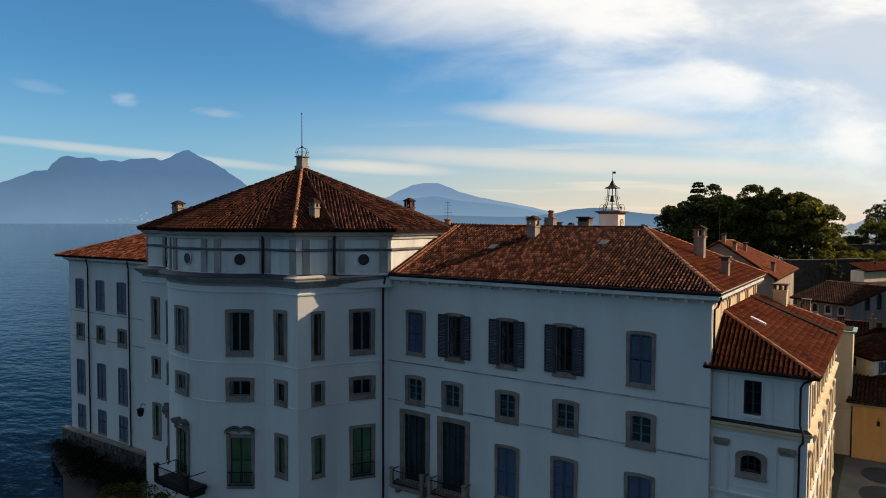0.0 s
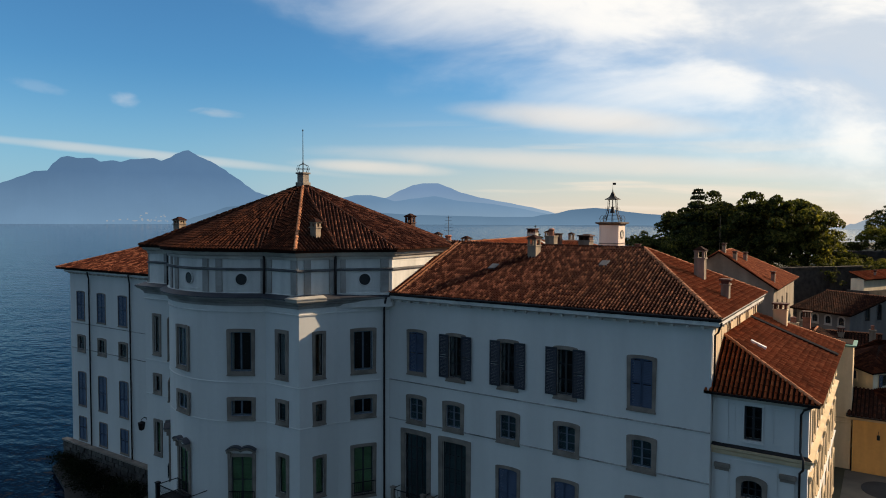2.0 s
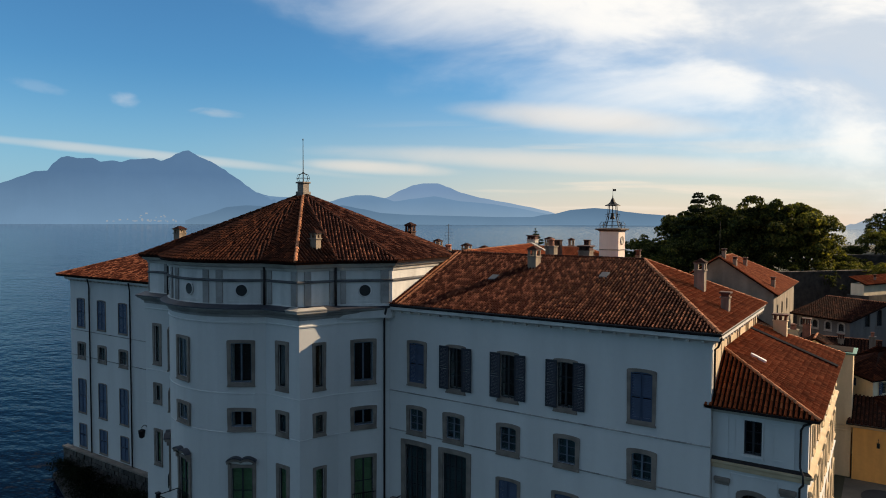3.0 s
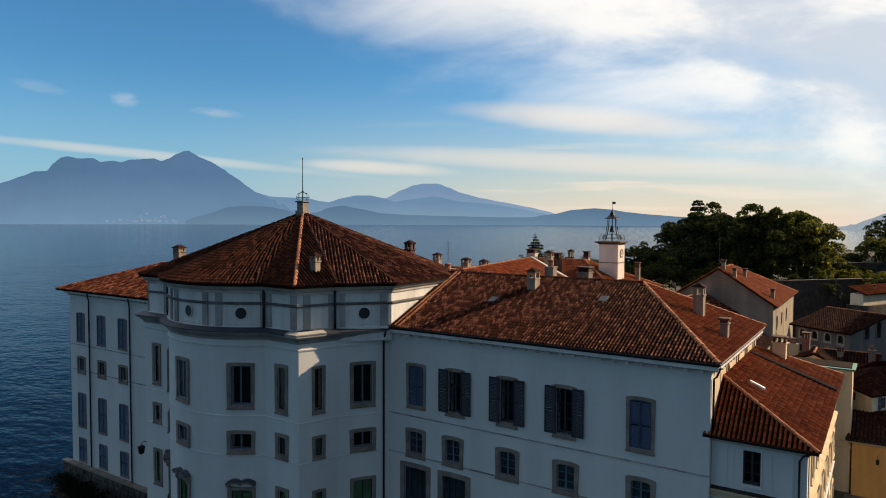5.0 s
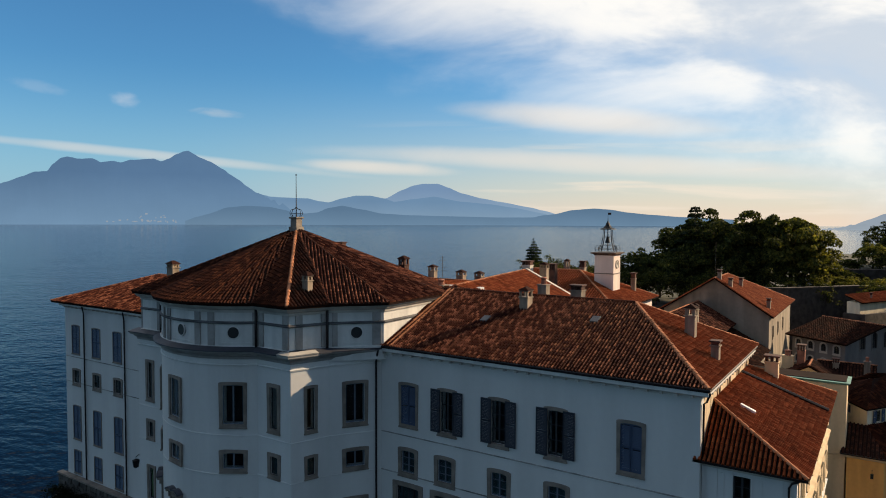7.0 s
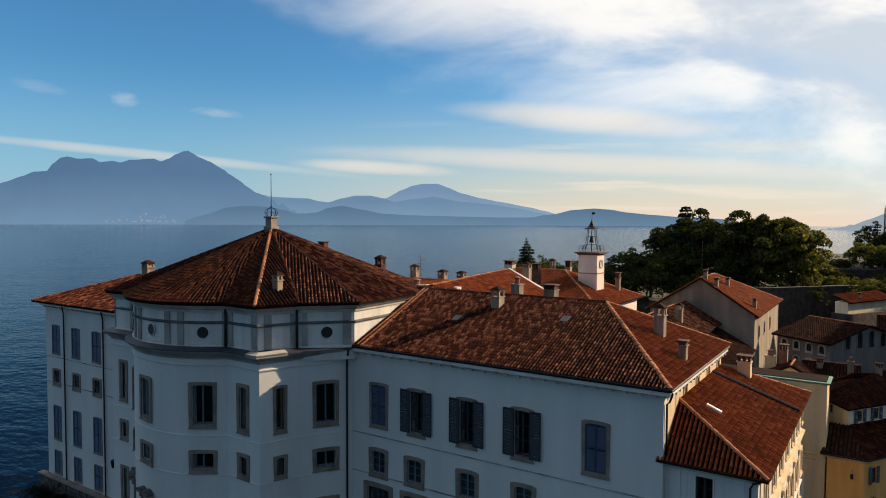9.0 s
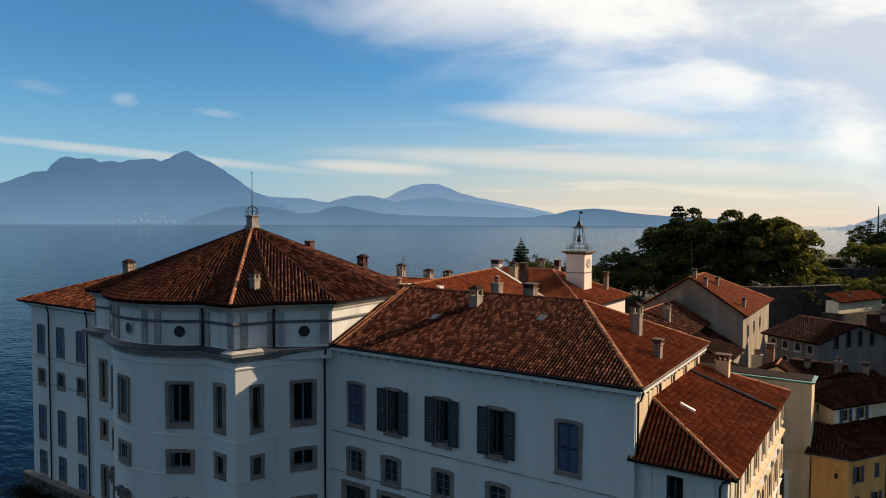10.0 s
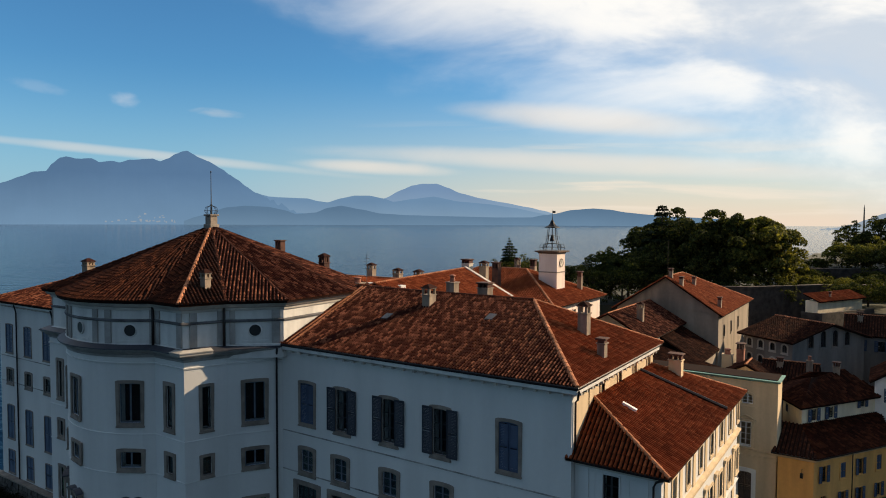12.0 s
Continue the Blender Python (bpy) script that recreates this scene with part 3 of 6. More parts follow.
def chimney(parent, x, y, z, w, d, h, style="hood", mat=None, turn=0.0, sink=0.9):
    """A plastered stack sunk into the roof, with a ledge and one of three heads."""
    m = Matrix.Translation((x, y, z)) @ Matrix.Rotation(radians(turn), 4, "Z")
    bm = bmesh.new()
    box(bm, -w / 2, -d / 2, -sink, w / 2, d / 2, h * 0.72)
    box(bm, -w / 2 - 0.06, -d / 2 - 0.06, h * 0.72, w / 2 + 0.06, d / 2 + 0.06, h * 0.72 + 0.07)
    stack = part("chimney", bm, mat or CHIMNEY, parent)
    stack.matrix_basis = m
    z1 = h * 0.72 + 0.07
    bm = bmesh.new()
    if style == "hood":                                   # pillars that carry a little tiled roof
        spots = [(i * (w / 2 - 0.07), j * (d / 2 - 0.07), 0.07, 0.07) for i in (-1, 1) for j in (-1, 1)] + ([(0, 0, 0.05, d / 2 - 0.01)] if w > 0.6 else [])
        for cx, cy, px, py in spots:
            piece("chimney_pier", ("pier", round(px, 3), round(py, 3), round(h, 3)), with_bm(lambda b: box(b, -px, -py, z1, px, py, h - 0.02)), mat or CHIMNEY, stack, Matrix.Translation((cx, cy, 0)))
        box(bm, -w / 2 - 0.05, -d / 2 - 0.05, h - 0.02, w / 2 + 0.05, d / 2 + 0.05, h + 0.05)
        part("chimney_head", bm, mat or CHIMNEY, stack)
        bm = bmesh.new()
        a = [bm.verts.new(p) for p in ((-w / 2 - 0.12, -d / 2 - 0.12, h + 0.05), (w / 2 + 0.12, -d / 2 - 0.12, h + 0.05), (w / 2 + 0.12, d / 2 + 0.12, h + 0.05), (-w / 2 - 0.12, d / 2 + 0.12, h + 0.05))]
        t = [bm.verts.new((0, -d * 0.2, h + 0.30)), bm.verts.new((0, d * 0.2, h + 0.30))]
        for f in ((a[0], a[1], t[0]), (a[1], a[2], t[1], t[0]), (a[2], a[3], t[1]), (a[3], a[0], t[0], t[1]), a[::-1]):
            bm.faces.new(f)
        part("chimney_cap", bm, TILE_DARK, stack)
    elif style == "slab":                                 # a flat slab on short brick piers
        for i in (-1, 0, 1):
            piece("chimney_pier", ("bar", round(d, 3), round(h, 3)), with_bm(lambda b: box(b, -0.07, -d / 2 + 0.02, z1, 0.07, d / 2 - 0.02, h - 0.05)), DARK_BRICK, stack, Matrix.Translation((i * (w / 2 - 0.08), 0, 0)))
        box(bm, -w / 2 - 0.1, -d / 2 - 0.1, h - 0.05, w / 2 + 0.1, d / 2 + 0.1, h + 0.05, bevel=0.02)
        part("chimney_cap", bm, DARK_BRICK, stack)
    else:                                                 # a clay pot
        tube(bm, [(0, 0, z1), (0, 0, h - 0.1), (0, 0, h + 0.02), (0, 0, h + 0.1)], [w * 0.32, w * 0.26, w * 0.36, w * 0.2], 10)
        part("chimney_pot", bm, BRICK, stack)
    return stack

# ---- lake, land and far hills ----
LAND, LAKE = 1.2, -1.6


def setting():
    bm = bmesh.new()
    r = 4700.0
    ring_ = [bm.verts.new((r * math.cos(2 * math.pi * k / 96), r * math.sin(2 * math.pi * k / 96), LAKE)) for k in range(96)]
    bm.faces.new(ring_)
    tagged(part("water", bm, WATER), "dark blue lake with small wind ripples", "lake", kind="structure")
    # the island's ground, one sheet that reaches under the palace and the village, with its edge down in the lake
    shore = [(-63.4, 1.1), (-44.0, 1.1), (-42.5, -8.5), (-20.0, -11.0), (8.0, -6.0), (60.0, -4.0), (110.0, 60.0), (80.0, 210.0), (-20.0, 230.0), (-95.0, 170.0), (-80.0, 90.0), (-63.4, 40.0)]
    bm = bmesh.new()
    prism(bm, shore, LAKE - 1.0, LAND)
    tagged(part("ground", bm, EARTH), "dark earth and planted ground of the island", "ground", kind="structure")


setting()


def hills(name, knots, radius, depth, mat, label, rough=6.0, seed=0):
    """A far range: heights (bearing from straight ahead in degrees, rise in degrees) joined to a ridge with slopes in front and behind."""
    noise.seed_set(3 + seed)
    verts, faces = [], []
    n, rows = 360, 9
    a0, a1 = knots[0][0], knots[-1][0]
    for i in range(n + 1):
        a = a0 + (a1 - a0) * i / n
        for (p, hp), (q, hq) in zip(knots, knots[1:]):
            if p <= a <= q + 1e-9:
                k = (a - p) / (q - p)
                k = k * k * (3 - 2 * k) * 0.35 + k * 0.65
                rise = hp + (hq - hp) * k
                break
        ang = HEADING + radians(90 - a)
        for j in range(rows):
            f = j / (rows - 1)                       # 0 at the shore, 1 on the crest
            d = radius + depth * f
            top = math.tan(radians(rise)) * d + 29 - LAKE
            w = noise.fractal(Vector((a * 0.9, f * 1.6, seed)), 1.0, 2.0, 5) * rough * (0.3 + 0.7 * math.sin(math.pi * min(f, 0.95)))
            w += noise.noise(Vector((a * 3.1, f * 2.0, seed + 9.0))) * rough * 0.55
            h = max(0.0, top * (f ** 0.85) + w * (1 if f < 1 else 0.12) * (0 if j == 0 else 1))
            verts.append((d * math.cos(ang), d * math.sin(ang), LAKE - 2 + (h if j else 0)))
    for i in range(n):
        for j in range(rows - 1):
            a = i * rows + j
            faces.append((a, a + rows, a + rows + 1, a + 1))
    ob = part(name, (verts, [], faces), mat, smooth=True)
    return tagged(ob, label, "mountain", kind="structure")


# hill tones are emitted: haze painted over slopes that take almost no light
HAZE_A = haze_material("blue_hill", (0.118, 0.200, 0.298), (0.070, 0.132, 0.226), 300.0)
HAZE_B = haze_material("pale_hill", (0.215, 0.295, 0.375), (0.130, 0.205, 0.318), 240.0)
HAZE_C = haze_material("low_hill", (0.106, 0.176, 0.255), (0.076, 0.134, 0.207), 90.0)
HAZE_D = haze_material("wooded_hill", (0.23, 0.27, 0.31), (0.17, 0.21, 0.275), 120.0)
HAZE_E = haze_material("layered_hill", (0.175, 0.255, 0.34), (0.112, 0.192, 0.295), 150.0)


def by_view(pts):
    """Bearing and rise in degrees from (across, above) in thousandths of the view's depth."""
    return [(math.degrees(math.atan(x / 1000)), math.degrees(math.atan(y / 1000 / math.hypot(1, x / 1000)))) for x, y in pts]


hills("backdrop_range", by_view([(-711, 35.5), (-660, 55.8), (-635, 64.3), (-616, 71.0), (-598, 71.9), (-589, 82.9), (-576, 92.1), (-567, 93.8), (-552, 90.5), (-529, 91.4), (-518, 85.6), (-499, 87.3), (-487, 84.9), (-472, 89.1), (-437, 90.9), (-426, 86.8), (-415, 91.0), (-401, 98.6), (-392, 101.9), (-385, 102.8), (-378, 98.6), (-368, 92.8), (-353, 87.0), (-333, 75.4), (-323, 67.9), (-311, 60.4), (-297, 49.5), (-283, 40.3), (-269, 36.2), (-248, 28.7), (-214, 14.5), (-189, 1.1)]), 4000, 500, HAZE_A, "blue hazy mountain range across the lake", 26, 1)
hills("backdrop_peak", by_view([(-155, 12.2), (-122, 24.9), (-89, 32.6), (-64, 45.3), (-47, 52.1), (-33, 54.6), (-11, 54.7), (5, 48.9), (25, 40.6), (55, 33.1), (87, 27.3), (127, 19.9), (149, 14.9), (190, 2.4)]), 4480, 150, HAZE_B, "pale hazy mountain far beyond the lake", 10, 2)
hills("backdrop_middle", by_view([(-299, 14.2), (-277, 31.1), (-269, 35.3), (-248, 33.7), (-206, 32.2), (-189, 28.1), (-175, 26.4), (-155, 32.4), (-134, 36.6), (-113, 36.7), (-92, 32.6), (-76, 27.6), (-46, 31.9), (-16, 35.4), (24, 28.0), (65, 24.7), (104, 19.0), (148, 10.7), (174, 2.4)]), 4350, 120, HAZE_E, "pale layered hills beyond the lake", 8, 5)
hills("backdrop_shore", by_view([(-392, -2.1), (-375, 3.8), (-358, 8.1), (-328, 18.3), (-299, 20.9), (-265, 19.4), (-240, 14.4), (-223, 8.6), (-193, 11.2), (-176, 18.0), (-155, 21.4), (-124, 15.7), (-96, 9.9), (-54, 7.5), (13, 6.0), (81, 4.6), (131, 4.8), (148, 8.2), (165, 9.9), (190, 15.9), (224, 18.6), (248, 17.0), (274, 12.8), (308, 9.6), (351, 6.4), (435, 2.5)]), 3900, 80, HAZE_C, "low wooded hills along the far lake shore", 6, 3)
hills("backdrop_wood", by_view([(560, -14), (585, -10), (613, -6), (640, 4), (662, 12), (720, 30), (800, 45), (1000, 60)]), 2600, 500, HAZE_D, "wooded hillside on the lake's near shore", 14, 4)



def far_town():
    """Houses of a lakeside town, specks of white along the far shore."""
    rnd = random.Random(3)
    bm = bmesh.new()
    for k in range(46):
        a = HEADING + radians(90) - math.atan(rnd.choice((rnd.gauss(-0.472, 0.018), rnd.gauss(-0.42, 0.016), rnd.gauss(-0.235, 0.02))))
        d = 3985 - rnd.uniform(0, 12)
        z = LAKE + (rnd.uniform(10, 20) if rnd.random() < 0.88 else rnd.uniform(22, 60))
        w, h = rnd.uniform(4, 13), rnd.uniform(3, 8)
        m = Matrix.Translation((d * math.cos(a), d * math.sin(a), z)) @ Matrix.Rotation(a, 4, "Z")
        box(bm, -4, -w / 2, 0, 4, w / 2, h, m)
    tagged(part("far_town", bm, TOWN), "white houses of a town along the far shore", "town", kind="stuff")


# the town's walls glow in a fixed hazy tone
TOWN = haze_material("far_white_walls", (0.21, 0.24, 0.28), (0.22, 0.25, 0.285), 60.0)
far_town()

# ---- the palace ----
palace = thing("palace", "white stuccoed lakeside palace with terracotta tiled roofs and blue shutters", "palace")
AX, FRONT = -31.5, 0.0
BOW = [(AX + 7.4 * math.sin(radians(a)), -7.4 * math.cos(radians(a))) for a in [-43.6 + 87.2 * k / 14 for k in range(15)]]
RIGHT = [(-23.3, -5.4), (-22.4, -2.9), (-20.4, 0.0)]
LEFT = [(2 * AX - x, y) for x, y in RIGHT[::-1]]
front_line = Line([(-63.0, 1.0), (-42.6, 1.0)] + LEFT[1:] + BOW + RIGHT + [(0.0, 0.0)])
drum_in = 0.03
TOP, MEZZ, HALL, LOW = (14.25, 16.85), (11.05, 12.5), (6.35, 9.2), (1.75, 3.8)


def palace_front():
    L_ = front_line
    holes = []
    put = lambda x, y, z, w, kind, **kw: holes.append(window(palace, L_, L_.near(x, y), z[0], z[1], w, kind, **kw))
    # shore front beside the lower wing
    for x, kind in ((-18.14, "shut"), (-15.14, "open"), (-11.46, "open"), (-7.80, "open"), (-3.49, "shut")):
        put(x, 0, TOP, 1.16 if kind == "shut" else 1.0, kind, rows=3, band=0.17 if kind == "shut" else 0.2, paint=BLUE if kind == "shut" else SLATE)
    for x in (-18.17, -15.3, -11.42, -7.7, -3.43):
        put(x, 0, MEZZ, 1.08, "teal", cols=2, rows=3, rise=0.12, band=0.23, frame_mat=SASH)
    for x in (-18.2, -15.2):
        put(x, 0, (5.7, 10.1), 1.75, "teal", cols=4, rows=5, rise=0.05, band=0.3, name="french_window", label="tall french window with dark teal blinds")
    for x in (-11.4, -7.75, -3.46):
        put(x, 0, (6.3, 9.25), 1.24, "shut", rows=3, band=0.17)
    # the bow and its piers
    for x, y, w in ((-27.68, -6.3, 1.37), (-32.35, -7.35, 1.30), (2 * AX + 26.9, -5.85, 1.30), (-21.42, -1.47, 1.30), (2 * AX + 21.4, -1.45, 1.30)):
        bow = y < -5
        put(x, y, (14.22, 16.82), w, "glass", rows=1, rise=0.06, band=0.2, frame_mat=SASH)
        put(x, y, (11.28, 12.34), w, "glass", rows=1, rise=0.06, band=0.22, frame_mat=SASH)
        foot, head = (5.5, 8.6) if bow else (5.95, 9.1)
        put(x, y, (foot, head), w, "green", rows=2, rise=0.04, band=0.2, name="french_window")
        if bow:
            pediment(L_, L_.near(x, y), 9.0, w + 0.5)
        parapet(L_, L_.near(x, y), foot, w)
    for x, y, w, band in ((-24.86, -5.4, 0.68, 0.24), (-22.85, -4.12, 0.55, 0.17), (2 * AX + 24.75, -5.4, 0.6, 0.2), (2 * AX + 23.0, -4.15, 0.55, 0.17)):
        put(x, y, (14.15, 16.85), w, "glass", cols=1, rows=1, rise=0.03, band=band)
        put(x, y, (11.2, 12.35), w, "teal", cols=1, rows=1, rise=0.03, band=band)
        put(x, y, (6.5, 8.85), w, "green", cols=1, rows=1, rise=0.03, band=band)
    # the far wing over the lake
    for x in (-60.97, -57.2, -53.5):
        put(x, 1, (13.9, 16.75), 1.36, "shut", band=0.07, ear=0.0)
        put(x, 1, (10.8, 12.15), 1.12, "glass", rows=2, rise=0.10)
        put(x, 1, (5.1, 8.5), 1.36, "shut", band=0.07, ear=0.0)
        put(x, 1, (1.55, 3.85), 1.3, "shut", rise=0.05, band=0.07, ear=0.0)
    part("wall", wall_mesh(L_, LAND - 0.4, 19.0, 0.6, holes), STUCCO, palace, "white stucco front with faint damp streaks")
    # unseen dark wall added behind the windows to block light and views through
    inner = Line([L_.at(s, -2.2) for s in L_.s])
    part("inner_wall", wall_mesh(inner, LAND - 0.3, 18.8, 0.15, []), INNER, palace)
    # string lines across the fronts
    s_end = L_.s[-1]
    for z in (13.45, 10.85):
        cut = (0.0, L_.near(-42.6, 1.0), L_.near(-20.4, 0.0), s_end)
        for lo, hi, mt in zip(cut, cut[1:], (DAMP, STUCCO, DAMP)):
            part("string_course", moulding(L_, [(0.0, z), (0.035, z), (0.035, z + 0.05), (0.0, z + 0.07)], lo, hi), mt, palace)


def pediment(line, s, z, w):
    """A small stone canopy with two scrolls over a window."""
    bm = bmesh.new()
    pts = [(-w / 2 + w * k / 16, 0.16 * abs(math.sin(math.pi * 2 * k / 16)) ** 0.8 + 0.10 * math.sin(math.pi * k / 16)) for k in range(17)]
    lo = [[bm.verts.new((x, y, h - 0.13)) for x, h in pts] for y in (-0.32, 0.02)]
    hi = [[bm.verts.new((x, y, h + 0.06)) for x, h in pts] for y in (-0.36, 0.02)]
    for k in range(16):
        for a, b in ((lo[0], hi[0]), (hi[0], hi[1]), (hi[1], lo[1]), (lo[1], lo[0])):
            bm.faces.new((a[k], a[k + 1], b[k + 1], b[k]))
    for k in (0, 16):
        bm.faces.new((lo[0][k], hi[0][k], hi[1][k], lo[1][k]))
    for x in (-w / 2 + 0.14, w / 2 - 0.14):
        box(bm, x - 0.09, -0.2, -0.42, x + 0.09, 0.02, -0.12)
    head = part("pediment", bm, STONE, palace)
    head.matrix_basis = line.place(s, z)
    bm = bmesh.new()
    lo = [[bm.verts.new((x * 1.03, y, h + 0.063)) for x, h in pts] for y in (-0.40, 0.02)]
    hi = [[bm.verts.new((x * 1.03, y, h + 0.13)) for x, h in pts] for y in (-0.40, 0.02)]
    for k in range(16):
        for a, b in ((lo[0], hi[0]), (hi[0], hi[1]), (hi[1], lo[1]), (lo[1], lo[0])):
            bm.faces.new((a[k], a[k + 1], b[k + 1], b[k]))
    for k in (0, 16):
        bm.faces.new((lo[0][k], hi[0][k], hi[1][k], lo[1][k]))
    part("lead_cap", bm, LEAD, head, "dark lead cover")


def parapet(line, s, z, w):
    """A low iron rail across the foot of a french window."""
    w = w + 0.3
    bm = bmesh.new()
    box(bm, -w / 2, -0.16, 0.9, w / 2, -0.12, 0.95)
    rail = part("window_rail", bm, IRON, palace)
    rail.matrix_basis = line.place(s, z - 0.1)
    here = Matrix.Identity(4)
    piece("foot_bar", ("foot_bar", round(w, 2)), with_bm(lambda b: box(b, -w / 2, -0.16, 0.05, w / 2, -0.12, 0.10)), IRON, rail, here)
    n = int(w / 0.13)
    for k in range(n + 1):
        piece("baluster", ("rail_bar",), with_bm(lambda b: box(b, -0.012, -0.152, 0.10, 0.012, -0.128, 0.90)), IRON, rail, Matrix.Translation((-w / 2 + w * k / n, 0, 0)))


def balcony(x0, x1, z, line, depth=0.9, y=0.0, mat=None):
    """A stone balcony with corner posts and an iron balustrade on brackets."""
    m = line.place(line.near((x0 + x1) / 2, y), z)
    w = x1 - x0
    bm = bmesh.new()
    box(bm, -w / 2, -depth, -0.18, w / 2, 0.02, 0.0)
    box(bm, -w / 2 + 0.08, -depth + 0.08, -0.28, w / 2 - 0.08, 0.02, -0.18)
    for x in (-w / 2 + 0.35, w / 2 - 0.35):
        box(bm, x - 0.12, -depth * 0.7, -0.62, x + 0.12, 0.02, -0.28)
    slab = part("balcony", bm, mat or STONE, palace)
    slab.matrix_basis = m
    for x in (-w / 2 + 0.12, w / 2 - 0.12):
        bm = bmesh.new()
        box(bm, x - 0.11, -depth, 0.0, x + 0.11, -depth + 0.22, 1.0); box(bm, x - 0.15, -depth - 0.04, 1.0, x + 0.15, -depth + 0.26, 1.08)
        part("balcony_post", bm, mat or STONE, slab)
    bm = bmesh.new()
    for h in (0.06, 0.88):
        box(bm, -w / 2 + 0.23, -depth + 0.08, h, w / 2 - 0.23, -depth + 0.13, h + 0.05)
        for x in (-w / 2 + 0.1, w / 2 - 0.14):
            box(bm, x, -depth + 0.22, h, x + 0.04, 0.0, h + 0.05)
    n = int((w - 0.5) / 0.12)
    for k in range(1, n):
        x = -w / 2 + 0.25 + (w - 0.5) * k / n
        tube(bm, [(x, -depth + 0.105, 0.11), (x, -depth + 0.03, 0.3), (x, -depth + 0.105, 0.6), (x, -depth + 0.105, 0.88)], 0.013, 4)
    part("balustrade", bm, IRON, slab)


palace_front()
balcony(-19.6, -16.95, 5.55, front_line)
balcony(-16.6, -13.8, 5.55, front_line)
balcony(AX - 1.9, AX + 1.9, 5.35, front_line, 1.5, -7.4, IRON)


def wall_lantern(x, y, z):
    t = thing("wall_lantern", "black iron lantern on a wall bracket", "lantern", at=(x, y, z))
    bm = bmesh.new()
    tube(bm, [(0, 0.1, 0.5), (0, -0.5, 0.75), (0, -0.75, 0.6), (0, -0.75, 0.42)], 0.035, 6)
    tube(bm, [(0, 0.1, 0.0), (0, -0.35, 0.68)], 0.025, 6)
    part("bracket", bm, IRON, t)
    bm = bmesh.new()
    tube(bm, [(0, -0.75, 0.45), (0, -0.75, 0.32), (0, -0.75, -0.3), (0, -0.75, -0.42)], [0.06, 0.34, 0.24, 0.05], 6)
    part("lamp_body", bm, IRON, t)


wall_lantern(-49.5, 1.0, 5.1)
downpipe(palace, [(-47.9, 0.86, 11.3), (-47.9, 0.86, LAND)], 0.07)

# sea wall under the far wing
def sea_wall():
    wall = tagged(new("sea_wall"), "rough dark stone retaining wall at the waterline", "retaining wall", kind="structure")
    bm = bmesh.new()
    prism(bm, [(-63.9, 0.55), (-48.6, 0.55), (-48.6, 1.4), (-63.9, 1.4)], LAKE - 0.8, 1.05)
    part("core", bm, RUBBLE, wall)
    bm = bmesh.new()
    box(bm, -64.05, 0.35, 1.05, -48.5, 1.0, 1.25, bevel=0.03)
    part("coping", bm, STONE, wall)
    rnd = random.Random(5)
    blocks = []
    for v in range(4):
        b = bmesh.new()
        box(b, 0, -0.14 - 0.03 * v, 0, 1, 0.06, 1, bevel=0.05)
        for q in b.verts:
            q.co += Vector((rnd.uniform(-0.03, 0.03), rnd.uniform(-0.04, 0.04), rnd.uniform(-0.03, 0.03)))
        me = bpy.data.meshes.new("block")
        bmesh.ops.recalc_face_normals(b, faces=b.faces)
        b.to_mesh(me); b.free(); me.materials.append(RUBBLE)
        blocks.append(me)
    z = LAKE - 0.4
    while z < 0.95:
        h = rnd.uniform(0.32, 0.5)
        h = min(h, 1.04 - z)
        x = -63.9
        while x < -48.7:
            w = min(rnd.uniform(0.5, 1.2), -48.6 - x)
            o = new("stone", rnd.choice(blocks))
            o.parent = wall
            o.matrix_basis = Matrix.Translation((x + 0.015, 0.54, z + 0.015)) @ Matrix.Diagonal((w - 0.03, 1, h - 0.03, 1))
            x += w
        z += h


sea_wall()

# ---- eaves, drum and roofs ----
main_line = Line([(-20.4, 0.0), (0.0, 0.0), (0.0, 13.6)])
far_line = Line([(-63.0, 14.6), (-63.0, 1.0), (-42.0, 1.0)])
EAVE = 19.3


def eaves(line, z, mat=CORNICE, out=0.42, beads=True, name="cornice"):
    part(name, moulding(line, [(-0.1, z - 0.60), (0.05, z - 0.60), (0.08, z - 0.50), (out - 0.12, z - 0.42), (out, z - 0.36), (out, z - 0.02), (-0.1, z - 0.02)]), mat, palace)
    part("gutter", moulding(line, [(out - 0.02, z - 0.10), (out + 0.10, z - 0.12), (out + 0.13, z - 0.02), (out + 0.10, z + 0.03), (out - 0.02, z + 0.02)]), GUTTER, palace)
    for a, b in zip(line.s, line.s[1:]):
        n = max(1, int((b - a) / 0.75))
        for k in range(n):
            piece("bracket", ("bracket", out), with_bm(lambda bm: box(bm, -0.07, -out + 0.06, -0.56, 0.07, 0.0, -0.425)), CORNICE, palace, line.place(a + (b - a) * (k + 0.5) / n, z))


eaves(main_line, EAVE, DRUM)
eaves(far_line, EAVE - 0.2, DRUM)
HIP = (-5.7, 7.4, 22.35)
RIDGE_L = (-20.4, 7.4, 22.35)
FL, FR, BR = (-20.4, -0.45, EAVE), (0.45, -0.45, EAVE), (0.45, 14.2, EAVE)
roof_face([FL, FR, HIP, RIDGE_L], palace, TILE, wide=0.20, long=0.33, label="weathered terracotta pantile slope over the shore front")
# the hip towards the sun takes the brighter tile to look lit
roof_face([FR, BR, HIP], palace, TILE_BRIGHT, wide=0.21, long=0.32, label="terracotta pantile hip")
roof_face([BR, (-20.4, 15.4, EAVE), RIDGE_L, HIP], palace, TILE)
